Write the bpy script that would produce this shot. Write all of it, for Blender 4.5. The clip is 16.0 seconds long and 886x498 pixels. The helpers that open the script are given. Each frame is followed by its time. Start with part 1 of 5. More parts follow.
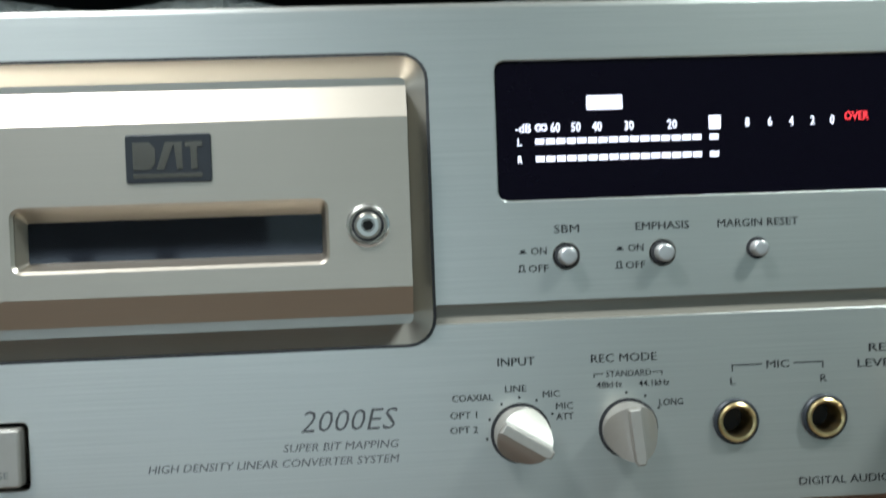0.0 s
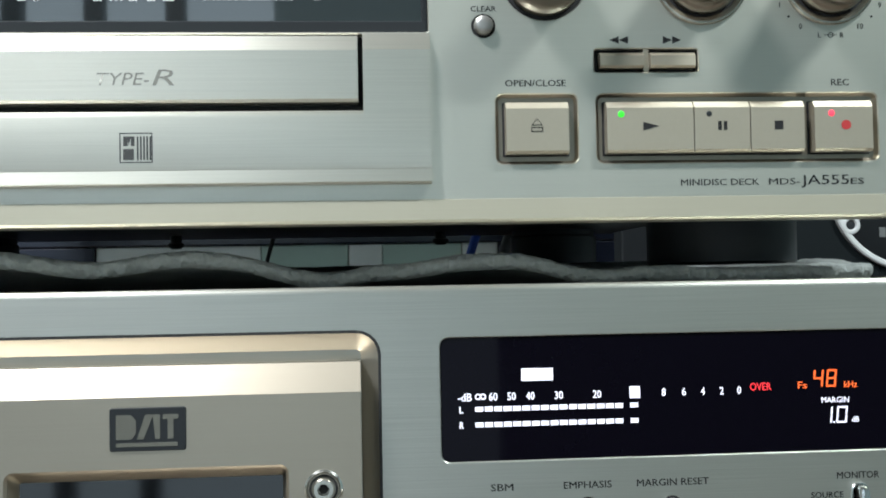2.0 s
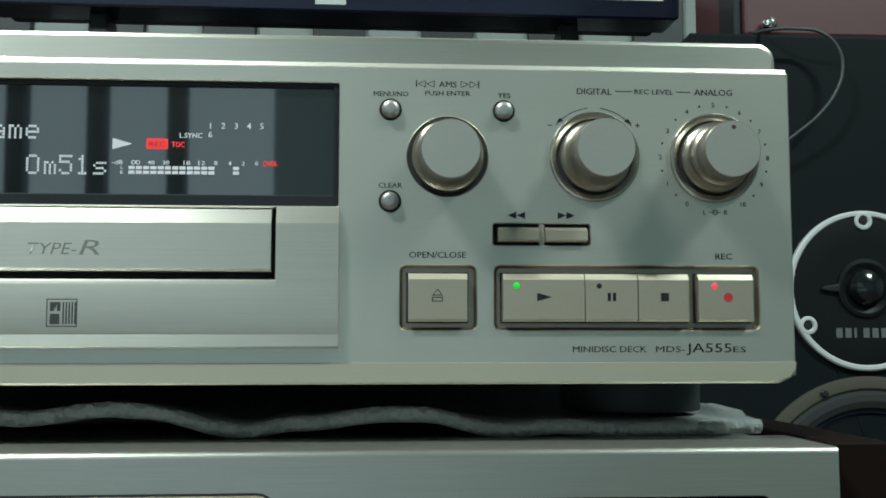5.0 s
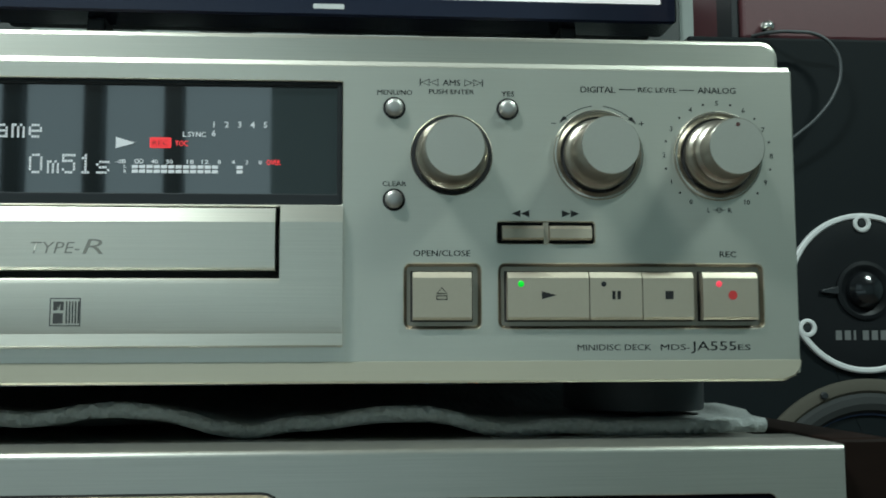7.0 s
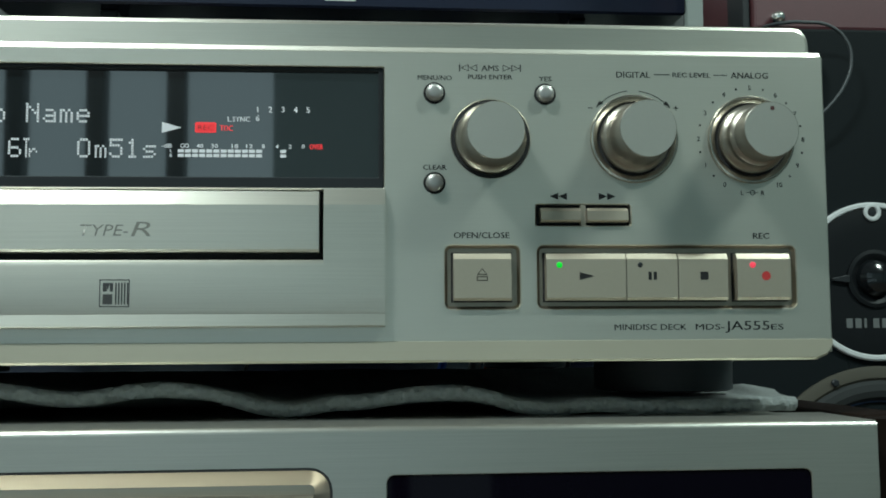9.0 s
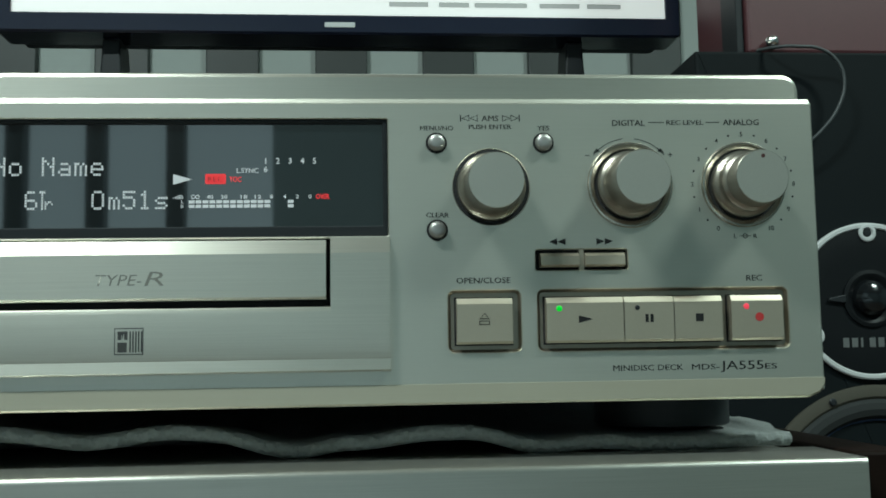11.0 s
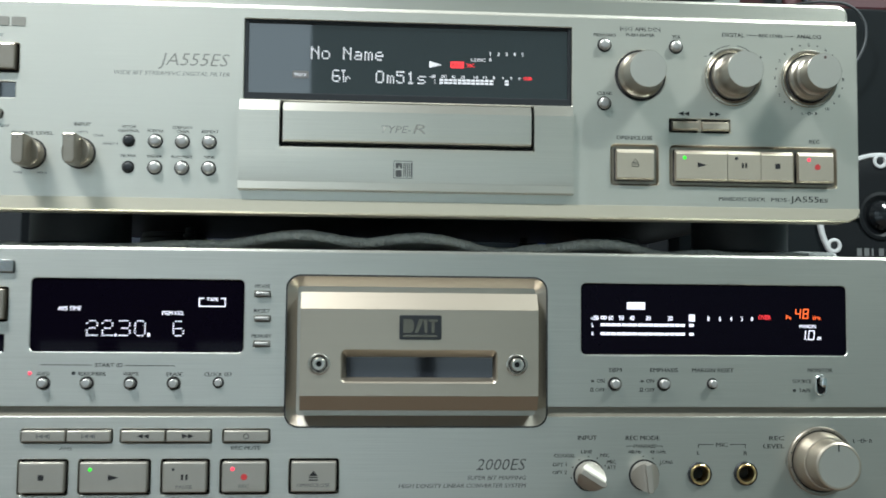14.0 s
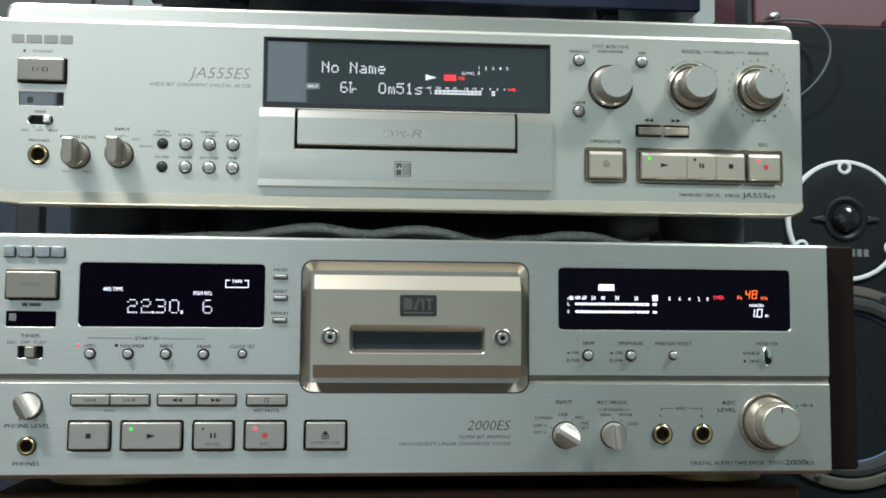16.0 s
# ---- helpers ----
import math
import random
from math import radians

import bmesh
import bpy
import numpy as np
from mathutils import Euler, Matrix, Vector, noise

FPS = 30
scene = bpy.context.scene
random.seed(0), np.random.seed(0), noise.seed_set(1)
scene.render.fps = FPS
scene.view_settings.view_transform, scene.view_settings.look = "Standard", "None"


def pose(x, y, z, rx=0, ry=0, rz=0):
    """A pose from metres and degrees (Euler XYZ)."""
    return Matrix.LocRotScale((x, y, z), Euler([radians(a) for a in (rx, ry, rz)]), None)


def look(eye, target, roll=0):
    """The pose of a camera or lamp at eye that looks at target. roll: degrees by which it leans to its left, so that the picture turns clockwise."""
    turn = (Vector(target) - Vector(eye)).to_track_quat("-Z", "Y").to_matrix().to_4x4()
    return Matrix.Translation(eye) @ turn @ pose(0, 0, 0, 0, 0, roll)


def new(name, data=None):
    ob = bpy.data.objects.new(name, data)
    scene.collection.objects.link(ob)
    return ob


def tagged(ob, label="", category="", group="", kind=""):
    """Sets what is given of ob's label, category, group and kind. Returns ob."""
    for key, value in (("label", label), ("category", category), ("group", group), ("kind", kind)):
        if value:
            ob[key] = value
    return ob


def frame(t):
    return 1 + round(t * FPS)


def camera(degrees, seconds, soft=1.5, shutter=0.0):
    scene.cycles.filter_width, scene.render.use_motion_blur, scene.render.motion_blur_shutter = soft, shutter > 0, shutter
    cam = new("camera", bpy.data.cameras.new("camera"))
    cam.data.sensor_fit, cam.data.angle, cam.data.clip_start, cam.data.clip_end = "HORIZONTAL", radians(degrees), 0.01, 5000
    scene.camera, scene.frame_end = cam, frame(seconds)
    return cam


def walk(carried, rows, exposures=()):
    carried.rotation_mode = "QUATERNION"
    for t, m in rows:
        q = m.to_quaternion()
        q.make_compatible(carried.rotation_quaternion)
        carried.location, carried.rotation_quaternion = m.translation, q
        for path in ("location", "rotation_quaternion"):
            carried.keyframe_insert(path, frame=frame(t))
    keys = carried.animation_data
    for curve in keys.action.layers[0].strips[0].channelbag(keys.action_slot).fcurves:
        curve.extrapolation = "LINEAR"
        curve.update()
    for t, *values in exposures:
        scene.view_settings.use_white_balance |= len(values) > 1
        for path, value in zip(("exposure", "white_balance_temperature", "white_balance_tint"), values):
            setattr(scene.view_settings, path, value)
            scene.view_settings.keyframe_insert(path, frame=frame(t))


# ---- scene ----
cam = camera(47.07, 16.0, soft=1.8, shutter=0.4)
# seconds, place in metres, yaw, pitch, roll in degrees
PATH = [
    (0.0, 0.0424, -0.2313, 0.9492, -3.82, -1.28, -2.02),
    (0.5, 0.0444, -0.2411, 0.9564, -4.11, 1.56, -2.09),
    (1.0, 0.0472, -0.2456, 0.9750, -4.17, 0.72, -1.55),
    (1.5, 0.0471, -0.2520, 0.9886, -5.25, 2.36, -1.51),
    (2.0, 0.0508, -0.2624, 0.9983, -4.68, 2.41, -1.05),
    (2.5, 0.0487, -0.2685, 1.0036, -5.07, 2.95, -0.80),
    (3.0, 0.0588, -0.2732, 1.0158, -4.67, 3.36, -0.52),
    (3.5, 0.0693, -0.2809, 1.0223, -4.39, 3.81, -0.19),
    (4.0, 0.0778, -0.2867, 1.0302, -4.20, 4.49, 0.05),
    (6.5, 0.0788, -0.2872, 1.0287, -4.80, 5.61, -0.23),
    (7.0, 0.0762, -0.2861, 1.0273, -4.66, 5.68, -0.21),
    (7.5, 0.0664, -0.2852, 1.0211, -4.67, 5.24, -0.44),
    (8.0, 0.0608, -0.2846, 1.0233, -4.64, 5.48, -0.20),
    (8.5, 0.0629, -0.2876, 1.0218, -4.72, 5.30, -0.24),
    (11.0, 0.0609, -0.3022, 1.0329, -4.82, 5.97, -0.94),
    (11.5, 0.0549, -0.3084, 1.0207, -5.09, 5.62, -0.95),
    (12.0, 0.0380, -0.3240, 1.0045, -5.28, 5.36, -1.20),
    (12.5, 0.0138, -0.3523, 0.9999, -5.39, 5.01, -1.04),
    (13.0, 0.0022, -0.3692, 0.9804, -5.65, 4.75, -0.95),
    (13.5, -0.0141, -0.4118, 0.9729, -5.13, 3.90, -0.20),
    (14.0, -0.0292, -0.4508, 0.9691, -4.78, 4.02, 0.48),
    (14.5, -0.0349, -0.4831, 0.9655, -4.58, 4.01, 0.70),
    (15.0, -0.0312, -0.5148, 0.9384, -4.90, 4.31, 0.68),
    (15.5, -0.0324, -0.5212, 0.9511, -5.05, 4.53, 0.54),
    (16.0, -0.0358, -0.5161, 0.9519, -5.20, 4.77, 0.38),
]
EXPOSURES = [(0.0, 0.12, 6200, 11), (0.7, 0.03, 6300, 11), (1.5, -0.15, 6450, 11), (2.5, -0.03, 6500, 12), (3.5, -0.38, 6500, 9), (4.2, -0.8, 6400, 3), (6.3, -0.83, 6360, -3), (8.7, -0.91, 6360, -3), (11.0, -1.02, 6360, -6), (12.5, -0.65, 6400, 0), (13.2, -0.3, 6450, 7), (14.0, -0.12, 6500, 10), (16.0, -0.08, 6450, 11)]
walk(cam, [(t, pose(x, y, z, 90 + pitch, 0, yaw) @ pose(0, 0, 0, 0, 0, roll)) for t, x, y, z, yaw, pitch, roll in PATH], EXPOSURES)

# ---- light ----
world = bpy.data.worlds.new("world")
scene.world = world
world.use_nodes = True
world.node_tree.nodes["Background"].inputs["Color"].default_value = (0.66, 0.84, 0.94, 1)
world.node_tree.nodes["Background"].inputs["Strength"].default_value = 1.9
scene.view_settings.exposure = 0.0


def area_lamp(name, eye, target, size_x, size_y, watts, colour):
    data = bpy.data.lights.new(name, "AREA")
    data.shape, data.size, data.size_y, data.energy, data.color = "RECTANGLE", size_x, size_y, watts, colour
    ob = new(name, data)
    ob.matrix_world = look(eye, target)
    return ob


TUBE = (0.935, 1.0, 1.02)
area_lamp("ceiling_tube_light", (1.30, -0.78, 2.57), (1.30, -0.779, 0), 0.46, 0.12, 87, (0.88, 1.0, 0.99))
area_lamp("ceiling_tube_light", (-0.83, -0.76, 2.57), (-0.83, -0.759, 0), 0.44, 0.12, 112, TUBE)


# ---- materials ----
def material(name, base, metallic=0.0, rough=0.5, grain=(200, 200, 200), bump=0.0, vary=0.06, stain=0.06, ior=1.5, coat=0.0, emit=None, power=0.0, brushed=0.0):
    m = bpy.data.materials.new(name)
    m.use_nodes = True
    nt = m.node_tree
    b = nt.nodes["Principled BSDF"]
    b.inputs["Metallic"].default_value = metallic
    b.inputs["Roughness"].default_value = rough
    b.inputs["IOR"].default_value = ior
    b.inputs["Coat Weight"].default_value = coat
    if emit:
        b.inputs["Emission Color"].default_value = (*emit, 1)
        b.inputs["Emission Strength"].default_value = power
    tc = nt.nodes.new("ShaderNodeTexCoord")
    mp = nt.nodes.new("ShaderNodeMapping")
    mp.inputs["Scale"].default_value = grain
    nt.links.new(tc.outputs["Object"], mp.inputs["Vector"])
    fine = nt.nodes.new("ShaderNodeTexNoise")
    fine.inputs["Scale"].default_value = 1.0
    fine.inputs["Detail"].default_value = 4.0
    nt.links.new(mp.outputs["Vector"], fine.inputs["Vector"])
    wide = nt.nodes.new("ShaderNodeTexNoise")
    wide.inputs["Scale"].default_value = 14.0
    wide.inputs["Detail"].default_value = 3.0
    nt.links.new(tc.outputs["Object"], wide.inputs["Vector"])
    total = nt.nodes.new("ShaderNodeMath")
    total.operation = "MULTIPLY_ADD"
    nt.links.new(fine.outputs["Fac"], total.inputs[0])
    total.inputs[1].default_value = vary
    total.inputs[2].default_value = 1.0 - (vary + stain) / 2
    both = nt.nodes.new("ShaderNodeMath")
    both.operation = "MULTIPLY_ADD"
    nt.links.new(wide.outputs["Fac"], both.inputs[0])
    both.inputs[1].default_value = stain
    nt.links.new(total.outputs[0], both.inputs[2])
    colour = nt.nodes.new("ShaderNodeVectorMath")
    colour.operation = "SCALE"
    colour.inputs[0].default_value = base
    nt.links.new(both.outputs[0], colour.inputs["Scale"])
    nt.links.new(colour.outputs[0], b.inputs["Base Color"])
    gloss = nt.nodes.new("ShaderNodeMath")
    gloss.operation = "MULTIPLY_ADD"
    nt.links.new(wide.outputs["Fac"], gloss.inputs[0])
    gloss.inputs[1].default_value = 0.12 * rough
    gloss.inputs[2].default_value = 0.94 * rough
    nt.links.new(gloss.outputs[0], b.inputs["Roughness"])
    if brushed:
        along = nt.nodes.new("ShaderNodeCombineXYZ")
        along.inputs["Z"].default_value = 1.0
        b.inputs["Anisotropic"].default_value = brushed
        nt.links.new(along.outputs[0], b.inputs["Tangent"])
    if bump:
        bp = nt.nodes.new("ShaderNodeBump")
        bp.inputs["Strength"].default_value = bump
        bp.inputs["Distance"].default_value = 0.0002
        nt.links.new(fine.outputs["Fac"], bp.inputs["Height"])
        nt.links.new(bp.outputs["Normal"], b.inputs["Normal"])
    return m


BRUSH = (25, 3000, 3000)
SILVER = material("brushed_silver_aluminium", (0.44, 0.437, 0.398), 0.97, 0.36, BRUSH, 0.18, 0.26, 0.08, brushed=0.45)
CHAMPAGNE = material("satin_champagne_aluminium", (0.595, 0.578, 0.512), 0.95, 0.38, BRUSH, 0.10, 0.10, 0.05)
CHAMPBRUSH = material("brushed_champagne_aluminium", (0.585, 0.567, 0.50), 0.96, 0.35, BRUSH, 0.16, 0.20, 0.06, brushed=0.5)
LIP = material("pale_champagne_edge", (0.45, 0.415, 0.33), 0.75, 0.42, BRUSH, 0.05, 0.05, 0.05)
WELL = material("satin_grey_gold_metal", (0.40, 0.375, 0.325), 0.95, 0.40, BRUSH, 0.08, 0.06, 0.06)
GOLD = material("champagne_gold_metal", (0.39, 0.342, 0.278), 0.95, 0.36, BRUSH, 0.08, 0.06, 0.06)
KEY = material("champagne_key", (0.45, 0.40, 0.32), 0.8, 0.40, (900, 900, 900), 0.05, 0.06, 0.05)
GREYKEY = material("grey_silver_key", (0.36, 0.355, 0.34), 0.8, 0.40, (900, 900, 900), 0.05, 0.06, 0.05)
TAPEKEY = material("warm_grey_key", (0.30, 0.282, 0.248), 0.8, 0.42, (900, 900, 900), 0.05, 0.06, 0.05)
KNOB = material("turned_champagne_metal", (0.355, 0.33, 0.285), 0.95, 0.30, (900, 900, 900), 0.04, 0.05, 0.05)
CHROME = material("chrome", (0.72, 0.72, 0.70), 1.0, 0.16, (400, 400, 400), 0.0, 0.04, 0.04)
BRASS = material("brass", (0.48, 0.37, 0.18), 1.0, 0.28, (400, 400, 400), 0.0, 0.05, 0.06)
GILT = material("dull_gilt", (0.12, 0.085, 0.038), 0.7, 0.42, (300, 300, 300), 0.0, 0.1, 0.1)
BLACK = material("black_plastic", (0.014, 0.016, 0.018), 0.0, 0.45, (900, 900, 900), 0.03, ior=1.3)
GRIP = material("dark_champagne_metal", (0.29, 0.255, 0.21), 0.9, 0.33, (900, 900, 900), 0.04, 0.05, 0.05)
COLLAR = material("satin_pale_collar_metal", (0.41, 0.385, 0.335), 0.95, 0.22, (900, 900, 900), 0.04, 0.05, 0.05)
SATIN = material("satin_beige_metal", (0.43, 0.38, 0.31), 0.9, 0.38, (900, 900, 900), 0.04, 0.05, 0.05)
# champagne metal darkened to carry the shade under the upper plate's edge
GROOVE = material("shade_darkened_groove", (0.20, 0.18, 0.145), 0.8, 0.5, BRUSH, 0.05, 0.05, 0.05)
SATINKNOB = material("blasted_knob_metal", (0.34, 0.322, 0.285), 0.9, 0.52, (1500, 1500, 1500), 0.05, 0.08, 0.05)
KNOBFACE = material("satin_knob_face", (0.54, 0.52, 0.47), 0.95, 0.40, (1500, 1500, 1500), 0.05, 0.06, 0.05)
BADGE = material("bronze_badge_metal", (0.17, 0.15, 0.12), 1.0, 0.20)
SCREWHEAD = material("dull_grey_steel", (0.48, 0.46, 0.41), 1.0, 0.28, (400, 400, 400), 0.0, 0.04, 0.04)
GAP = material("dark_gap", (0.006, 0.006, 0.007), 0.0, 0.8)
VFD = material("black_display_glass", (0.0015, 0.001, 0.003), 0.0, 0.04, ior=1.16)
SMOKE = material("smoked_display_glass", (0.005, 0.007, 0.008), 0.0, 0.03, ior=2.05)
EMBOSS = material("dull_embossed_print", (0.18, 0.175, 0.155), 0.2, 0.5)
SLOTGLASS = material("dark_cassette_window", (0.008, 0.009, 0.012), 0.0, 0.05, ior=1.5)
INK = material("dark_grey_ink", (0.013, 0.013, 0.014), 0.0, 0.6, ior=1.25)
PALEINK = material("grey_ink", (0.085, 0.085, 0.083), 0.0, 0.6)
FAINTINK = material("faint_grey_ink", (0.065, 0.065, 0.064), 0.0, 0.55)
MIDINK = material("mid_grey_ink", (0.030, 0.030, 0.030), 0.0, 0.55)
REDINK = material("red_paint", (0.32, 0.018, 0.02), 0.0, 0.5)
DOTINK = material("dark_red_paint", (0.05, 0.012, 0.012), 0.0, 0.5)
MARKINK = material("pale_grey_mark_paint", (0.085, 0.09, 0.09), 0.0, 0.5)
WHITELIT = material("lit_white_segment", (0.5, 0.5, 0.55), emit=(0.82, 0.83, 1.0), power=1.0)
DIMLIT = material("lit_grey_segment", (0.4, 0.4, 0.42), emit=(0.72, 0.76, 0.80), power=0.42)
REDLIT = material("lit_red_segment", (0.4, 0.02, 0.02), emit=(1.0, 0.03, 0.05), power=1.0)
ORANGELIT = material("lit_orange_segment", (0.4, 0.1, 0.02), emit=(1.0, 0.085, 0.012), power=1.15)
GREENLED = material("green_led", (0.02, 0.3, 0.02), emit=(0.02, 1.0, 0.02), power=0.85)
REDLED = material("red_led", (0.4, 0.03, 0.05), emit=(1.0, 0.04, 0.09), power=1.2)
RINGLED = material("warm_white_ring_light", (0.6, 0.5, 0.4), emit=(1.0, 0.72, 0.48), power=2.2)
ROSEWOOD = material("dark_rosewood", (0.007, 0.004, 0.003), 0.0, 0.55, (60, 60, 900), 0.05, 0.3, 0.2, ior=1.15)
WALNUT = material("dark_walnut_veneer", (0.058, 0.022, 0.012), 0.0, 0.42, (20, 500, 500), 0.08, 0.6, 0.3, ior=1.3)
AMPFACE = material("dull_champagne_aluminium", (0.195, 0.16, 0.11), 0.7, 0.45, BRUSH, 0.08, 0.08, 0.06)
FOAM = material("grey_white_packing_foam", (0.26, 0.275, 0.27), 0.0, 0.75, (700, 700, 700), 1.0, 0.6, 0.15)
SPKBLACK = material("black_speaker_vinyl", (0.004, 0.006, 0.007), 0.0, 0.6, (700, 700, 700), 0.2, 0.3, 0.2, ior=1.2)
PLATE = material("black_tweeter_plate", (0.005, 0.006, 0.007), 0.0, 0.45, (700, 700, 700), 0.05, ior=1.25)
WHITEPAINT = material("off_white_paint", (0.40, 0.41, 0.41), 0.0, 0.5, (500, 500, 500), 0.03)
CONE = material("dark_blue_cone", (0.05, 0.08, 0.16), 0.0, 0.6, (300, 300, 300), 0.05, ior=1.25)
RUBBER = material("grey_rubber_surround", (0.020, 0.022, 0.022), 0.0, 0.7, (300, 300, 300), 0.05, ior=1.25)
RIM = material("aged_grey_gold_rim", (0.055, 0.052, 0.042), 0.0, 0.75, (300, 300, 300), 0.05, ior=1.2)
DOME = material("glossy_black_dome", (0.006, 0.007, 0.008), 0.0, 0.14, (300, 300, 300))
MAROON = material("maroon_cabinet", (0.060, 0.018, 0.022), 0.0, 0.45, (300, 300, 300), 0.1, 0.2, 0.2)
TVBLACK = material("glossy_black_bezel", (0.012, 0.015, 0.028), 0.0, 0.18, (300, 300, 300))
SCREEN = material("lit_white_screen", (0.5, 0.5, 0.5), emit=(1.0, 0.96, 0.97), power=0.82)
SCREENTEXT = material("grey_screen_print", (0.25, 0.25, 0.25), emit=(0.5, 0.5, 0.5), power=0.5)
WALLDARK = material("blue_grey_panelling", (0.20, 0.265, 0.28), 0.0, 0.7, (60, 60, 60), 0.3, 0.1, 0.1)
# white paint lightened to make up for light that misses the low wall
PALEBAND = material("brightened_wall_paint", (0.78, 0.82, 0.80), 0.0, 0.6, (60, 60, 60), 0.1)
GREENBAND = material("pale_green_paint", (0.46, 0.60, 0.54), 0.0, 0.6, (60, 60, 60), 0.1)
WALL = material("pale_green_grey_plaster", (0.32, 0.355, 0.34), 0.0, 0.8, (60, 60, 60), 0.3, 0.06, 0.08)
CEIL = material("dull_ceiling_paint", (0.42, 0.43, 0.42), 0.0, 0.85, (60, 60, 60), 0.2, 0.04, 0.05)
FLOOR = material("brown_floor_tile", (0.10, 0.07, 0.05), 0.0, 0.35, (20, 20, 20), 0.1, 0.3, 0.2)
DARKSTRIP = material("dark_green_grey_strip", (0.022, 0.028, 0.027), 0.0, 0.5, (60, 60, 60), 0.1)
GREYCABLE = material("grey_cable", (0.065, 0.075, 0.08), 0.0, 0.5)
DARKCABLE = material("dark_grey_cable", (0.032, 0.037, 0.040), 0.0, 0.5)
ORANGECABLE = material("orange_cable", (0.6, 0.10, 0.02), 0.0, 0.4)
BLUECABLE = material("blue_cable", (0.02, 0.08, 0.45), 0.0, 0.4)
CLEARCABLE = material("clear_speaker_cable", (0.42, 0.42, 0.40), 0.3, 0.25)


# ---- shaping helpers: millimetres; x right, o out of the front, z up ----
def mm(x, o, z):
    return (x / 1000, -o / 1000, z / 1000)


def part(name, bm, mat, parent, label="", smooth=True, sharp=21):
    bmesh.ops.recalc_face_normals(bm, faces=bm.faces)
    me = bpy.data.meshes.new(name)
    bm.to_mesh(me)
    bm.free()
    if smooth:
        me.shade_smooth()
        me.set_sharp_from_angle(angle=radians(sharp))
    me.materials.append(mat)
    ob = new(name, me)
    ob.parent = parent
    if label:
        tagged(ob, label)
    return ob


def thing(name, m, label, category, group="", kind=""):
    ob = new(name)
    ob.matrix_world = m
    ob.empty_display_size = 0.02
    return tagged(ob, label, category, group, kind)


def rrect(x0, x1, z0, z1, r=0.0, n=4):
    if r <= 0:
        return [(x0, z0), (x1, z0), (x1, z1), (x0, z1)]
    pts = []
    for cx, cz, a0 in ((x1 - r, z0 + r, -90), (x1 - r, z1 - r, 0), (x0 + r, z1 - r, 90), (x0 + r, z0 + r, 180)):
        for k in range(n + 1):
            a = radians(a0 + 90 * k / n)
            pts.append((cx + r * math.cos(a), cz + r * math.sin(a)))
    return pts


def circle(cx, cz, r, n=24):
    return [(cx + r * math.cos(2 * math.pi * k / n), cz + r * math.sin(2 * math.pi * k / n)) for k in range(n)]


def inset(loop, d):
    out = []
    n = len(loop)
    for i in range(n):
        p, q, s = Vector(loop[i - 1]), Vector(loop[i]), Vector(loop[(i + 1) % n])
        a, b = (q - p), (s - q)
        if a.length < 1e-6 or b.length < 1e-6:
            out.append(tuple(q))
            continue
        a.normalize(), b.normalize()
        na, nb = Vector((-a.y, a.x)), Vector((-b.y, b.x))
        m = na + nb
        m = m / max(0.3, m.length_squared / 2)
        out.append(tuple(q + m * d))
    return out


def ring(bm, loop, o):
    return [bm.verts.new(mm(x, o, z)) for x, z in loop]


def bridge(bm, a, b):
    n = len(a)
    for i in range(n):
        bm.faces.new((a[i], a[(i + 1) % n], b[(i + 1) % n], b[i]))


def slab(bm, loop, back, front, bevel=0.0, closed=True):
    """A prism of an outline, with its front edge chamfered."""
    r0 = ring(bm, loop, back)
    if bevel:
        r1 = ring(bm, loop, front - bevel)
        h = ring(bm, inset(loop, bevel * 0.35), front - bevel * 0.28)
        r2 = ring(bm, inset(loop, bevel), front)
        bridge(bm, r0, r1)
        bridge(bm, r1, h)
        bridge(bm, h, r2)
    else:
        r2 = ring(bm, loop, front)
        bridge(bm, r0, r2)
    bm.faces.new(r2)
    if closed:
        bm.faces.new(list(reversed(r0)))
    return bm


def panel(bm, outline, holes, back, front, bevel=0.5, hole_bevel=0.25):
    """A plate with real openings through it."""
    loops = [(outline, inset(outline, bevel), bevel)] + [(h, inset(h, -hole_bevel), hole_bevel) for h in holes]
    edges = []
    for base, top, b in loops:
        t = ring(bm, top, front)
        for i in range(len(t)):
            edges.append(bm.edges.new((t[i], t[(i + 1) % len(t)])))
        f = ring(bm, base, front - b)
        r = ring(bm, base, back)
        bridge(bm, t, f)
        bridge(bm, f, r)
    bmesh.ops.triangle_fill(bm, use_beauty=True, use_dissolve=False, edges=edges)
    return bm


def lathe(bm, cx, cz, profile, n=48):
    """Turned about an axis that points out of the front: pairs of radius and height."""
    prev = None
    for r, o in profile:
        cur = [bm.verts.new(mm(cx, o, cz))] if r <= 0 else ring(bm, circle(cx, cz, r, n), o)
        if prev:
            if len(prev) > 1 and len(cur) > 1:
                bridge(bm, prev, cur)
            elif len(cur) == 1 and len(prev) > 1:
                for i in range(n):
                    bm.faces.new((prev[i], prev[(i + 1) % n], cur[0]))
            elif len(prev) == 1:
                for i in range(n):
                    bm.faces.new((prev[0], cur[(i + 1) % n], cur[i]))
        prev = cur
    return bm


def extrude_x(bm, profile, x0, x1):
    """A bar along x with the given cross-section of (out, z)."""
    a = [bm.verts.new(mm(x0, o, z)) for o, z in profile]
    b = [bm.verts.new(mm(x1, o, z)) for o, z in profile]
    bridge(bm, a, b)
    bm.faces.new(list(reversed(a)))
    bm.faces.new(b)
    return bm


def box(bm, x0, x1, z0, z1, back, front, bevel=0.0):
    return slab(bm, rrect(x0, x1, z0, z1), back, front, bevel)


B = bmesh.new


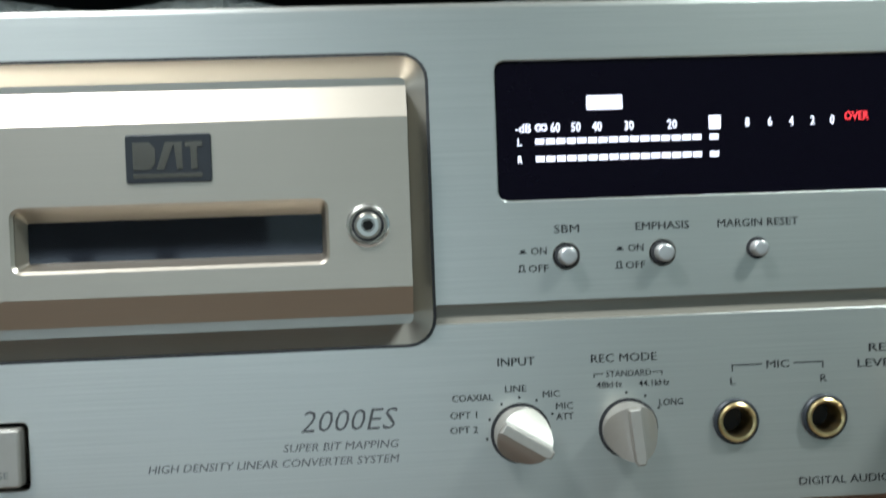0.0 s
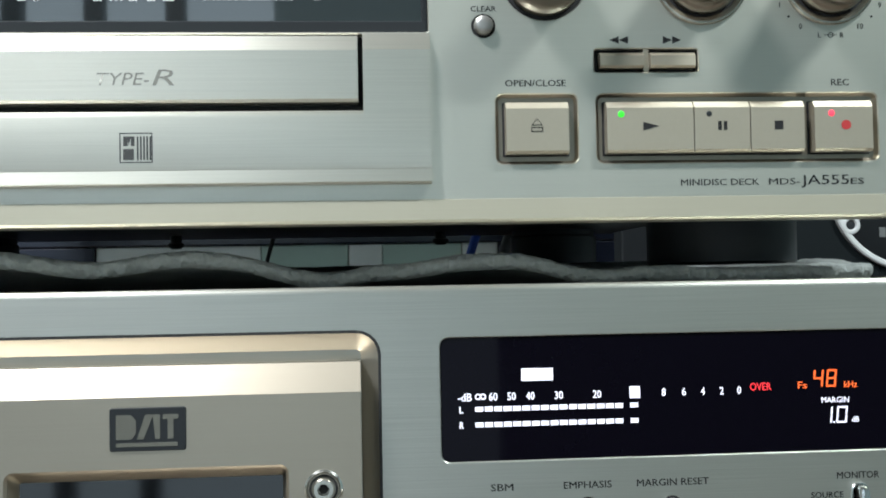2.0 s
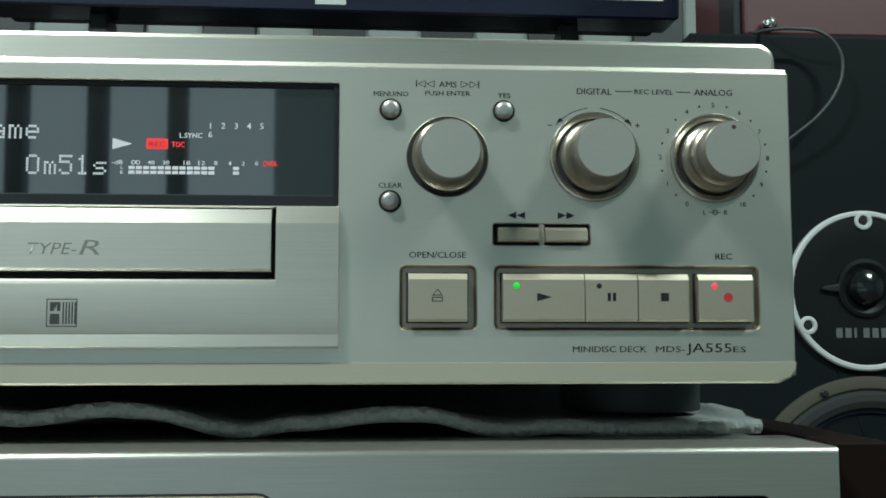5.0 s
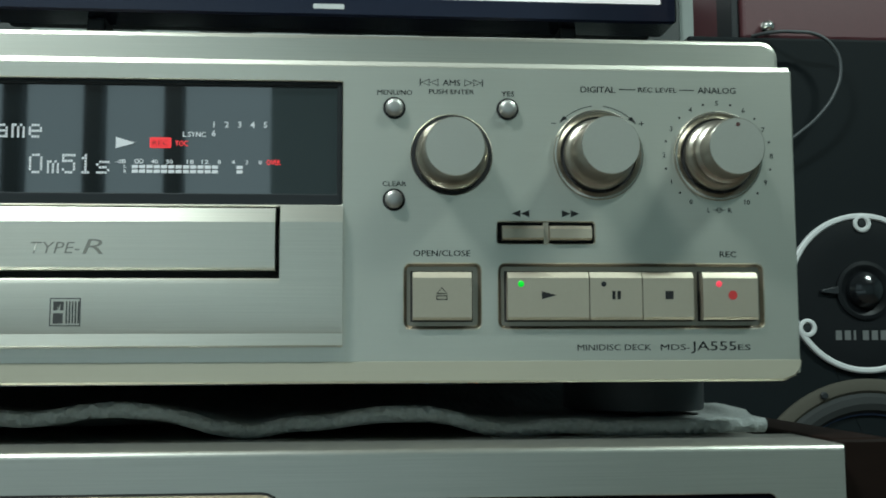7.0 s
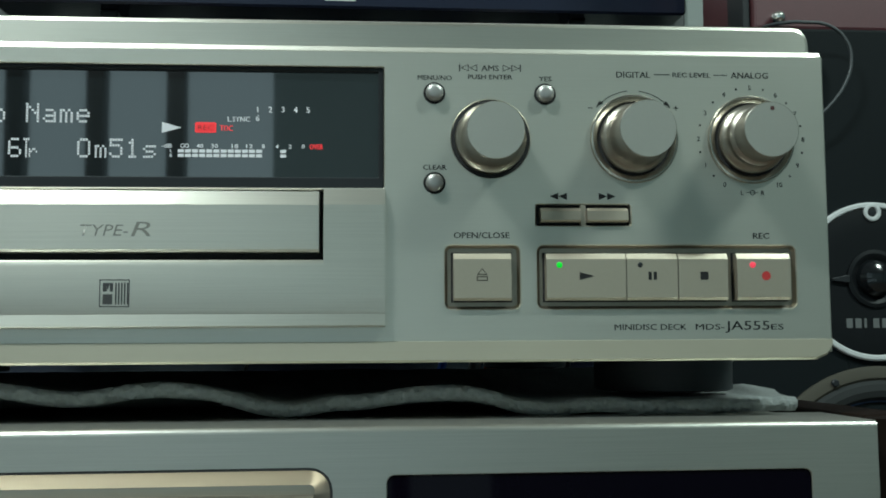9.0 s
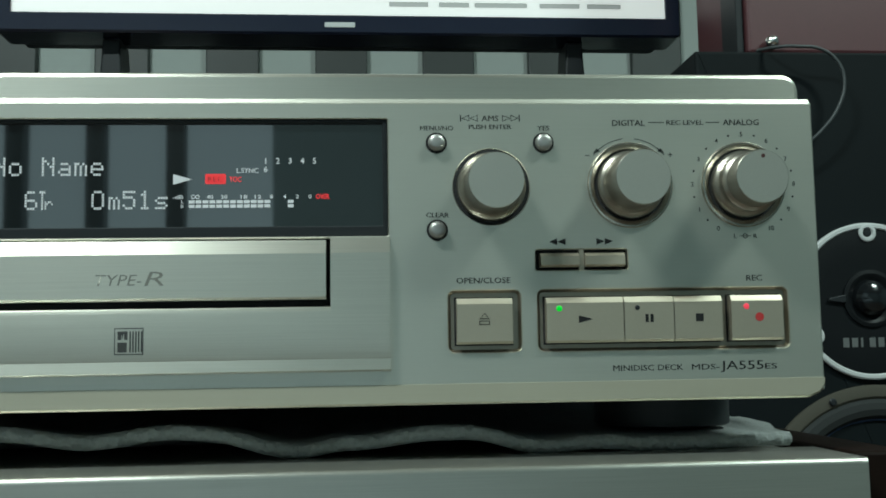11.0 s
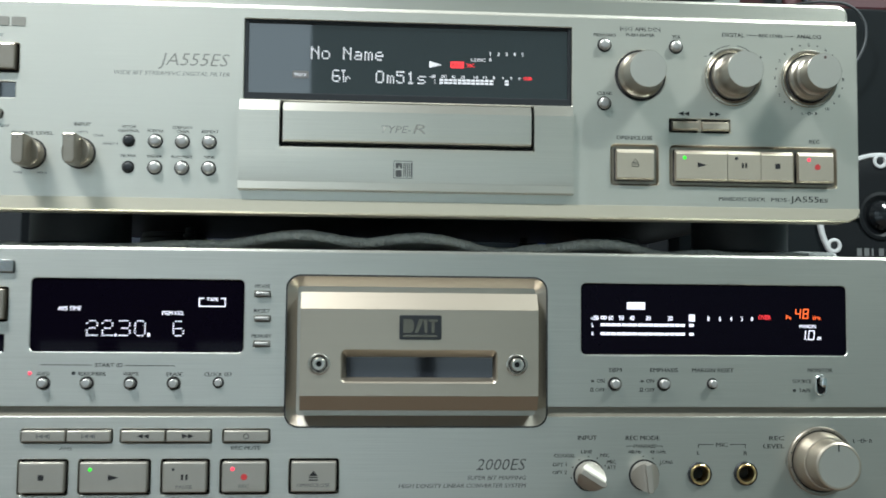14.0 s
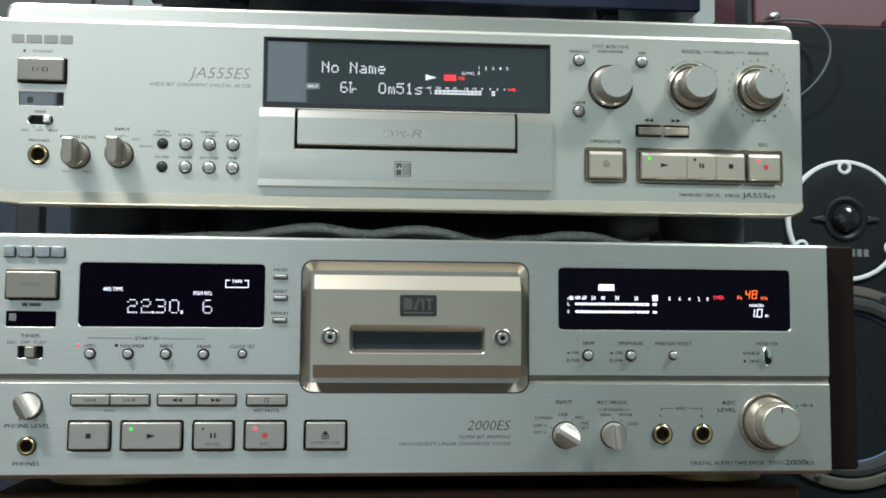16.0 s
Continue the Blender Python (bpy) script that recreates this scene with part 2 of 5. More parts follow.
def letters(parent, words, x, z, height, width=0.0, align="CENTER", mat=None, out=0.06, slant=0.0, bold=0.003, strike=0.035, label=""):
    """Printed words in the built-in font, as a thin mesh; z is the middle of the capitals."""
    bold = min(bold, 0.0) if "M" in words else bold
    cu = bpy.data.curves.new("lettering", "FONT")
    cu.body, cu.resolution_u, cu.shear, cu.offset = words, 2, slant, bold
    tmp = bpy.data.objects.new("lettering", cu)
    me = bpy.data.meshes.new_from_object(tmp)
    bpy.data.objects.remove(tmp)
    n = len(me.vertices)
    co = np.empty(n * 3)
    me.vertices.foreach_get("co", co)
    co = co.reshape(n, 3)
    x0, x1 = co[:, 0].min(), co[:, 0].max()
    s = height / 0.729
    sx = width / (x1 - x0) if width else s
    anchor = {"LEFT": x0, "CENTER": (x0 + x1) / 2, "RIGHT": x1}[align]
    res = np.empty_like(co)
    res[:, 0] = (x + (co[:, 0] - anchor) * sx) / 1000
    res[:, 1] = -out / 1000
    res[:, 2] = (z - height / 2 + co[:, 1] * s) / 1000
    me.vertices.foreach_set("co", res.ravel())
    me.update()
    if strike:
        bm = bmesh.new()
        bm.from_mesh(me)
        twin = bmesh.ops.duplicate(bm, geom=bm.verts[:] + bm.edges[:] + bm.faces[:])["geom"]
        bmesh.ops.translate(bm, vec=mm(strike * height, 0.012, 0), verts=[v for v in twin if isinstance(v, bmesh.types.BMVert)])
        bm.to_mesh(me)
        bm.free()
    me.name = "lettering"
    me.materials.clear()
    me.materials.append(mat or INK)
    ob = new("lettering", me)
    ob.parent = parent
    if label:
        tagged(ob, label)
    return ob


def printed(parent, shapes, mat, out=0.06, name="marking", label=""):
    """Flat printed or lit shapes, each an outline, a hair's breadth thick."""
    bm = B()
    for loop in shapes:
        slab(bm, loop, out - 0.05, out, 0, False)
    return part(name, bm, mat, parent, label, smooth=False)


def bar(x0, x1, z0, z1):
    return rrect(x0, x1, z0, z1)


def tri_right(x0, x1, z, h):
    return [(x0, z - h / 2), (x1, z), (x0, z + h / 2)]


def tri_left(x0, x1, z, h):
    return [(x0, z), (x1, z - h / 2), (x1, z + h / 2)]


def arc_strip(cx, cz, r, w, a0, a1, n=10):
    a = [radians(a0 + (a1 - a0) * k / n) for k in range(n + 1)]
    return [(cx + (r + w) * math.cos(v), cz + (r + w) * math.sin(v)) for v in a] + [(cx + r * math.cos(v), cz + r * math.sin(v)) for v in reversed(a)]


GLYPH = {
    "N": "10001 11001 10101 10011 10001 10001 10001", "o": "00000 00000 01110 10001 10001 10001 01110",
    "a": "00000 00000 01110 00001 01111 10001 01111", "m": "00000 00000 11010 10101 10101 10101 10101",
    "e": "00000 00000 01110 10001 11111 10000 01110", "0": "01110 10001 10001 10001 10001 10001 01110",
    "1": "00100 01100 00100 00100 00100 00100 01110", "2": "01110 10001 00001 01110 10000 10000 11111",
    "3": "11110 00001 00001 01110 00001 00001 11110", "5": "11111 10000 11110 00001 00001 10001 01110",
    "6": "01110 10000 10000 11110 10001 10001 01110", "9": "01110 10001 10001 01111 00001 00001 01110",
    "s": "00000 00000 01111 10000 01110 00001 11110", "T": "11100 01000 01000 01000 01000 01000 01000",
    "r": "00000 00000 00000 10110 11001 10000 10000", ".": "00000 00000 00000 00000 00000 00110 00110",
}


def dots(words, x, z, pitch_x, pitch_z, step, size=0.74):
    """Outlines of a dot-matrix line; x, z is the lower left dot."""
    res = []
    for k, ch in enumerate(words):
        if ch == " ":
            continue
        for j, row in enumerate(GLYPH[ch].split()):
            for i, c in enumerate(row):
                if c == "1":
                    cx, cz = x + k * step + i * pitch_x, z + (6 - j) * pitch_z
                    res.append(bar(cx - size * pitch_x / 2, cx + size * pitch_x / 2, cz - size * pitch_z / 2, cz + size * pitch_z / 2))
    return res


def lit_text(parent, words, x, z, pitch_x, pitch_z, step, size, mat, out):
    """One small part for each lit character."""
    for k, ch in enumerate(words):
        if ch != " ":
            printed(parent, dots(ch, x + k * step, z, pitch_x, pitch_z, step, size), mat, out, "lit_character")


SEGMENTS = {"0": "abcdef", "1": "bc", "4": "fgbc", "8": "abcdefg"}


def seven(parent, ch, x, z, w, h, t, slant, mat, out):
    """A lit seven-segment digit; x, z is its lower left corner."""
    g = t * 0.28
    m = h / 2
    loops = {"a": bar(x + g, x + w - g, z + h - t, z + h), "d": bar(x + g, x + w - g, z, z + t), "g": bar(x + g, x + w - g, z + m - t / 2, z + m + t / 2),
             "f": bar(x, x + t, z + m + g, z + h - g), "b": bar(x + w - t, x + w, z + m + g, z + h - g), "e": bar(x, x + t, z + g, z + m - g), "c": bar(x + w - t, x + w, z + g, z + m - g)}
    for k in SEGMENTS[ch]:
        printed(parent, [[(px + (pz - z) * slant, pz) for px, pz in loops[k]]], mat, out, "lit_segment")


# ---- repeated small parts of the decks ----
def round_key(deck, x, z, r, out=3.0, mat=None, flat=False):
    crown = [(r * 0.97, out - 0.35), (r * 0.86, out - 0.05), (r * 0.7, out), (0, out)] if flat else [(r, out - 0.45 * r), (r * 0.93, out - 0.22 * r), (r * 0.75, out - 0.07 * r), (r * 0.4, out), (0, out + 0.02)]
    bm = lathe(B(), x, z, [(r, -3)] + crown, 24)
    key = part("round_button", bm, mat or GREYKEY, deck, sharp=50)
    part("button_gap", lathe(B(), x, z, [(r + 0.7, 0.03), (r * 0.9, 0.03)], 24), GAP, key)
    return key


def flat_key(deck, x0, x1, z0, z1, out, mat, name="button", r=0.6):
    return part(name, slab(B(), rrect(x0, x1, z0, z1, r, 3), -3.5, out, 0.6), mat, deck)


def lamp_dot(deck, x, z, r, out, mat, name="indicator_led"):
    return part(name, lathe(B(), x, z, [(r, out - 0.6), (r, out), (r * 0.7, out + 0.22), (0, out + 0.3)], 16), mat, deck)


def jack(deck, x, z, r, name="headphone_jack"):
    nut = part(name, lathe(B(), x, z, [(r, -0.5), (r, 0.7), (r * 0.93, 1.1), (r * 0.86, 1.1), (r * 0.84, 0.9)], 32), BLACK, deck, "black ringed jack socket with brass rim")
    part("brass_rim", lathe(B(), x, z, [(r * 0.84, 0.4), (r * 0.84, 1.5), (r * 0.76, 1.8), (r * 0.66, 1.6), (r * 0.60, 0.6), (r * 0.60, -6)], 32), BRASS, nut)
    part("socket_hole", lathe(B(), x, z, [(r * 0.60, -5), (0, -5)], 24), GAP, nut)
    return nut


def roof_knob(deck, x, z, r, out, angle, name):
    """A round knob whose face falls away to both sides of a narrow grip."""
    n = 48
    bm = B()
    high, low = out * 0.84, out * 0.22
    foot, rim = [], []
    for k in range(n):
        a = 2 * math.pi * k / n
        px, pz = r * math.cos(a), r * math.sin(a)
        foot.append(bm.verts.new(mm(px, 0.6, pz)))
        rim.append(bm.verts.new(mm(px, high - (high - low) * (abs(pz) / r) ** 1.9, pz)))
    bridge(bm, foot, rim)
    for start in (0, n // 2):
        half = [rim[(start + k) % n] for k in range(n // 2 + 1)]
        for k in range(n // 4 - 1):
            bm.faces.new((half[k], half[k + 1], half[-2 - k], half[-1 - k]))
        bm.faces.new(half[n // 4 - 1:n // 4 + 2])
    w = r * 0.22
    g = slab(B(), [(-r * 0.96, -w), (r * 0.85, -w), (r * 1.08, -w * 0.6), (r * 1.08, w * 0.6), (r * 0.85, w), (-r * 0.96, w)], high - 1.6, out, 0.4)
    m = Matrix.Translation(mm(x, 0, z)) @ Matrix.Rotation(-radians(angle), 4, "Y")
    for part_mesh in (bm, g):
        bmesh.ops.transform(part_mesh, matrix=m, verts=part_mesh.verts)
    knob = part(name, bm, SATINKNOB, deck)
    part("grip", g, SATINKNOB, knob)
    part("shadow_gap", lathe(B(), x, z, [(r + 0.7, -0.2), (r + 0.7, 0.07), (0, 0.07)], 40), GAP, knob)
    return knob


def grip_knob(deck, x, z, r, out, angle, name="selector_knob", mat=None, wide=0.34, base=0.5):
    """A disc knob with a raised grip across it that points one way."""
    bm = lathe(B(), 0, 0, [(r, 0.6), (r, out * (base - 0.08)), (r * 0.97, out * (base - 0.03)), (r * 0.9, out * base), (0, out * base)], 40)
    w = r * wide
    grip = [(-r * 0.98, -w), (r * 0.8, -w), (r * 1.04, -w * 0.55), (r * 1.04, w * 0.55), (r * 0.8, w), (-r * 0.98, w)]
    g = slab(B(), grip, out * (base - 0.1), out, 0.6)
    m = Matrix.Translation(mm(x, 0, z)) @ Matrix.Rotation(-radians(angle), 4, "Y")
    bmesh.ops.transform(bm, matrix=m, verts=bm.verts)
    bmesh.ops.transform(g, matrix=m, verts=g.verts)
    knob = part(name, bm, GRIP, deck)
    part("grip", g, mat or KNOBFACE, knob)
    c = Vector((math.cos(radians(angle)), math.sin(radians(angle))))
    part("pointer_mark", lathe(B(), x - c.x * r * 0.7, z - c.y * r * 0.7, [(0.35, out - 0.2), (0.35, out + 0.05), (0, out + 0.05)], 10), PALEINK, knob)
    part("shadow_gap", lathe(B(), x, z, [(r + 0.7, -0.2), (r + 0.7, 0.07), (0, 0.07)], 40), GAP, knob)
    return knob


# ---- the room ----
def wall(name, x0, x1, y0, y1, z0, z1, mat, label):
    bm = B()
    bmesh.ops.create_cube(bm, size=1.0, matrix=Matrix.Translation(((x0 + x1) / 2, (y0 + y1) / 2, (z0 + z1) / 2)) @ Matrix.Diagonal((x1 - x0, y1 - y0, z1 - z0, 1)))
    return tagged(part(name, bm, mat, None, smooth=False), label, name.split("_")[0], kind="structure")


wall("floor", -2.6, 2.9, -2.9, 1.4, -0.1, 0.0, FLOOR, "brown tiled floor of the listening room")
wall("ceiling", -2.6, 2.9, -2.9, 1.4, 2.6, 2.7, CEIL, "plain dull painted ceiling")
wall("wall_north", -2.6, 2.9, 1.25, 1.4, 0.0, 2.6, WALL, "pale green grey plaster wall behind the stack")
wall("wall_west", -2.75, -2.6, -2.9, 1.4, 0.0, 2.6, WALL, "pale green grey plaster side wall")
wall("wall_east", 2.9, 3.05, -2.9, 1.4, 0.0, 2.6, WALLDARK, "dim grey panelled side wall")
wall("wall_south_1", -2.6, -2.08, -2.7, -2.55, 0.0, 2.6, WALLDARK, "grey panelled wall beside the window")
wall("wall_south_5", 0.45, 2.9, -2.7, -2.55, 0.0, 0.9, WALLDARK, "grey panelled wall beside the low window")
wall("wall_south_2", -0.246, 2.9, -2.7, -2.55, 0.9, 2.6, WALLDARK, "grey panelled wall beside the window")
wall("wall_south_3", -2.08, -0.246, -2.7, -2.55, 2.3, 2.6, WALLDARK, "grey panelled wall over the window")
wall("wall_south_4", -2.08, 0.45, -2.7, -2.55, 0.0, 0.3, WALLDARK, "grey panelled wall under the window")

window = thing("window_1", pose(-1.15, -2.6, 0.3), "tall window with dark upright bars", "window", kind="structure")
for xk in range(6):
    x = -0.526 - 0.226 * xk + 1.15
    part("mullion", box(B(), 1000 * x - 25, 1000 * x + 25, 0, 2000, -30, 30, 2), DARKSTRIP, window)
for x in (1080, 1330):
    part("mullion", box(B(), x - 25, x + 25, 0, 600, -30, 30, 2), DARKSTRIP, window)
part("mid_rail", box(B(), -930, 904, 600, 950, -34, 34, 3), DARKSTRIP, window)
part("window_sill", box(B(), -950, 1600, -20, 0, -60, 90, 3), DARKSTRIP, window)

# upright strips on the wall behind the television
strips = thing("wall_strip_panel", pose(0, 1.25, 0.3), "dark upright strips on the pale wall", "wall panel")
for k in range(13):
    x = -998 + k * 166
    part("strip", box(B(), x, x + 80, 780, 1600, 0, 14, 2), DARKSTRIP, strips)

part("strip", box(B(), -1300, -480, 0, 1600, 16, 30, 2), DARKSTRIP, strips)

part("low_board", box(B(), -1300, 1300, -300, 715, 32, 44, 2), TVBLACK, strips, "black board along the foot of the wall")
part("rail", box(B(), -1300, 1300, 770, 880, 32, 44, 2), TVBLACK, strips, "black rail along the wall")
part("low_board", box(B(), 253, 1300, 716, 769, 32, 44, 2), TVBLACK, strips)
part("low_board", box(B(), -1300, -323, 716, 769, 32, 44, 2), TVBLACK, strips)
# white and green panels added over the dim wall; white ones carry painted-in light
for x0, x1, tone in ((-322, -91, 0), (-90, 34, 1), (35, 83, 0), (84, 199, 1), (200, 252, 0)):
    part("pale_band", box(B(), x0, x1, 700, 769, 28, 36, 2), GREENBAND if tone else PALEBAND, strips, "pale green painted panel" if tone else "white wall panel with light put into its colour")

# ---- television ----
tv = thing("television", pose(0.052, 0.66, 1.336), "black-framed television showing a white page", "television")
part("bezel", panel(B(), rrect(-328, 328, 4, 405, 5), [rrect(-313, 313, 23, 392, 1)], -30, 12, 2, 1), TVBLACK, tv)
part("screen", box(B(), -313, 313, 23, 392, -6, 8), SCREEN, tv, "bright white page on the screen")
part("back_shell", slab(B(), rrect(-322, 322, 10, 398, 6), -62, -28, 0), BLACK, tv)
part("badge", slab(B(), rrect(-21, 8, 10.5, 15.5, 1), 11, 12.6, 0.3), WHITEPAINT, tv, "pale maker's badge as a plain bar")
for x, w in ((60, 38), (104, 30), (150, 52), (208, 40), (252, 34)):
    printed(tv, [bar(x - w / 2, x + w / 2, 33, 38)], SCREENTEXT, 8.1, "page_print")
for x in (-225, 225):
    part("stand_foot", slab(B(), [(x - 12, -66), (x + 12, -66), (x + 8, 4), (x - 8, 4)], -48, -8, 2), BLACK, tv)
tv_table = thing("television_shelf", pose(0.0, 0.80, 0.0), "black shelf under the television", "shelf")
part("top", box(B(), -420, 320, 1240, 1270, -160, 170, 2), BLACK, tv_table)
for x in (-410, 290):
    part("leg", box(B(), x, x + 26, 0, 1240, -140, -114, 2), BLACK, tv_table)
    part("leg", box(B(), x, x + 26, 0, 1240, 120, 146, 2), BLACK, tv_table)


# ---- loudspeaker ----
SPX, SPY = 0.4715, 0.487
speaker = thing("loudspeaker", pose(SPX, SPY, 0.62), "black two-way loudspeaker with white-ringed tweeter plate", "loudspeaker")
part("cabinet", slab(B(), rrect(-135, 135, 0, 657, 2), -250, 0, 2.5), SPKBLACK, speaker)
TZ, WZ = 451.0, 281.0
plate = part("tweeter_plate", lathe(B(), 0, TZ, [(60, -1), (60, 2.4), (57, 3.0), (40, 3.0), (20, 2.6), (0, 2.5)], 64), PLATE, speaker)
part("plate_ring", lathe(B(), 0, TZ, [(63, 0), (63, 3.6), (61.8, 4.4), (59.4, 4.4), (58.4, 3.4)], 72), WHITEPAINT, plate, "worn white painted ring")
for a in (90, 210, 330):
    ex, ez = 55.0 * math.cos(radians(a)), TZ + 55.0 * math.sin(radians(a))
    part("screw_eye", lathe(B(), ex, ez, [(7.2, 1), (7.2, 4.2), (6.2, 4.7), (4.4, 4.7), (3.6, 3.4)], 24), WHITEPAINT, plate)
    part("screw", lathe(B(), ex, ez, [(3.0, 2), (3.0, 3.6), (0, 4.0)], 16), BLACK, plate)
part("dome_well", lathe(B(), 0, TZ + 2, [(23, 2), (23, 4.4), (20, 5.0), (17, 4), (15, 2.5)], 40), PLATE, plate)
part("dome", lathe(B(), 0, TZ + 2, [(15, 2.5), (14, 7), (11, 11), (6, 13.5), (0, 14.5)], 32), DOME, plate, "glossy black dome")
for s in (-1, 1):
    part("terminal_fin", slab(B(), [(s * 22, TZ - 1.5), (s * 36, TZ + 0.2), (s * 36, TZ + 2.2), (s * 22, TZ + 5)][::s], 2.5, 6, 0.5), BLACK, plate)
for k in range(7):
    printed(plate, [bar(-25 + k * 7.3, -25 + k * 7.3 + (5.0 if k != 2 else 2.0), TZ - 37, TZ - 29.5)], MARKINK, 3.3, "maker_mark_bar")
woofer = part("woofer", lathe(B(), 0, WZ, [(103, -1), (103, 3.5), (100, 4.6), (94, 4.6), (92, 3.2)], 80), RIM, speaker, "grey-gold rimmed woofer frame")
part("rubber_surround", lathe(B(), 0, WZ, [(93, 2), (89, 5.5), (84, 6.5), (79, 5), (76, 1)], 72), RUBBER, woofer)
part("cone", lathe(B(), 0, WZ, [(76.5, 1), (60, -9), (40, -20), (28, -26)], 64), CONE, woofer, "dark blue paper cone")
part("dust_cap", lathe(B(), 0, WZ, [(29, -26), (24, -19), (14, -14), (0, -12.5)], 40), CONE, woofer)
for k in range(8):
    a = radians(22.5 + 45 * k)
    part("bolt", lathe(B(), 97.5 * math.cos(a), WZ + 97.5 * math.sin(a), [(3, 4), (3, 6), (2, 6.8), (0, 6.8)], 12), BLACK, woofer)
stand = thing("speaker_stand", pose(SPX, SPY, 0.0), "plain black stand under the loudspeaker", "stand")
part("top_plate", box(B(), -110, 110, 604, 620, -230, -20, 2), BLACK, stand)
part("column", box(B(), -45, 45, 20, 604, -170, -80, 2), BLACK, stand)
part("base_plate", box(B(), -140, 140, 0, 20, -250, 0, 2), BLACK, stand)

upper_box = thing("maroon_speaker_cabinet", pose(0.52, 0.50, 1.2770), "maroon cabinet with small chrome ball studs", "loudspeaker")
part("cabinet", slab(B(), rrect(-137, 160, 0, 330, 3), -110, 8, 3), MAROON, upper_box)
part("edge_trim", slab(B(), rrect(-144, -137.5, 0, 330, 1), -30, 3, 1), BLACK, upper_box)
for x, o in ((-118, 12), (9, 12), (136, 12)):
    bm = B()
    bmesh.ops.create_uvsphere(bm, u_segments=20, v_segments=12, radius=0.0062)
    bmesh.ops.transform(bm, matrix=Matrix.Translation(mm(x, o, 8.6)) @ Matrix.Diagonal((1, 1, 0.85, 1)), verts=bm.verts)
    lathe(bm, x, 8.6, [(2.2, o - 12), (2.2, o)], 12)
    part("stud", bm, CHROME, upper_box, "small chrome ball stud")


def cable(name, pts, radius, mat, label, category="cable"):
    cu = bpy.data.curves.new(name, "CURVE")
    cu.dimensions, cu.bevel_depth, cu.bevel_resolution, cu.resolution_u = "3D", radius, 3, 8
    sp = cu.splines.new("BEZIER")
    sp.bezier_points.add(len(pts) - 1)
    for bp, p in zip(sp.bezier_points, pts):
        bp.co = p
        bp.handle_left_type = bp.handle_right_type = "AUTO"
    tmp = bpy.data.objects.new(name, cu)
    me = bpy.data.meshes.new_from_object(tmp)
    bpy.data.objects.remove(tmp)
    me.name = name
    me.shade_smooth()
    me.materials.clear()
    me.materials.append(mat)
    return tagged(new(name, me), label, category)


cable("speaker_cable", [(0.372, 0.53, 1.2795), (0.388, 0.50, 1.2795), (0.4035, 0.472, 1.2765), (0.4129, 0.468, 1.2755), (0.4358, 0.468, 1.2727), (0.4490, 0.468, 1.2605), (0.4520, 0.468, 1.2460), (0.4470, 0.468, 1.2280), (0.4330, 0.469, 1.2085), (0.4128, 0.471, 1.1915), (0.378, 0.474, 1.165), (0.345, 0.49, 1.09), (0.32, 0.52, 0.7)], 0.0014, DARKCABLE, "thin grey cable looped over the loudspeaker's edge")
cable("blue_cable", [(0.222, 0.36, 0.77), (0.30, 0.37, 0.776), (0.345, 0.37, 0.782), (0.40, 0.36, 0.793), (0.45, 0.36, 0.800), (0.50, 0.36, 0.818), (0.56, 0.37, 0.835), (0.66, 0.40, 0.80), (0.74, 0.42, 0.4), (0.76, 0.42, 0.004)], 0.0042, BLUECABLE, "blue cable running out from the amplifier's side")
cable("blue_cable", [(0.222, 0.33, 0.80), (0.31, 0.35, 0.80), (0.335, 0.34, 0.785), (0.345, 0.34, 0.765), (0.36, 0.35, 0.70), (0.40, 0.36, 0.3), (0.42, 0.36, 0.004)], 0.0040, BLUECABLE, "blue cable drooping to the floor beside the amplifier")
for k in range(4):
    cable("speaker_wire", [(0.222, 0.37 + 0.004 * k, 0.755 + 0.004 * k), (0.28, 0.39 + 0.006 * k, 0.762 + 0.004 * k), (0.40, 0.38 + 0.006 * k, 0.772 + 0.005 * k), (0.52, 0.38 + 0.005 * k, 0.785 + 0.006 * k), (0.70, 0.40, 0.790 + 0.006 * k), (0.80, 0.42 + 0.01 * k, 0.4), (0.82, 0.42 + 0.01 * k, 0.003)], 0.0028, CLEARCABLE, "clear speaker wire in a loose bundle")
for nm, x, r, mat, lab in (("orange_cable", 0.158, 0.0040, ORANGECABLE, "orange signal cable plugged in behind both decks"), ("grey_cable", 0.147, 0.0040, GREYCABLE, "grey signal cable plugged in behind both decks"), ("grey_cable", -0.012, 0.0014, DARKCABLE, "thin pale grey cable plugged in behind both decks"), ("blue_cable", 0.124, 0.0030, BLUECABLE, "thin blue cable plugged in behind both decks")):
    cable(nm, [(x - 0.012, 0.382, 0.95), (x - 0.009, 0.41, 0.975), (x - 0.002, 0.425, 1.01), (x + 0.010, 0.41, 1.05), (x + 0.014, 0.375, 1.06)], r, mat, lab)

# ---- cabinet and amplifier under the decks ----
rack = thing("low_cabinet", pose(0.0, 0.25, 0.0), "dark wooden cabinet that carries the stack", "cabinet")
part("top", box(B(), -300, 300, 676, 700, -220, 250, 3), WALNUT, rack)
part("side_panel", box(B(), -298, -276, 0, 676, -215, 235, 2), WALNUT, rack)
part("side_panel", box(B(), 276, 298, 0, 676, -215, 235, 2), WALNUT, rack)
part("front_panel", box(B(), -276, 276, 20, 676, 200, 228, 2), WALNUT, rack)

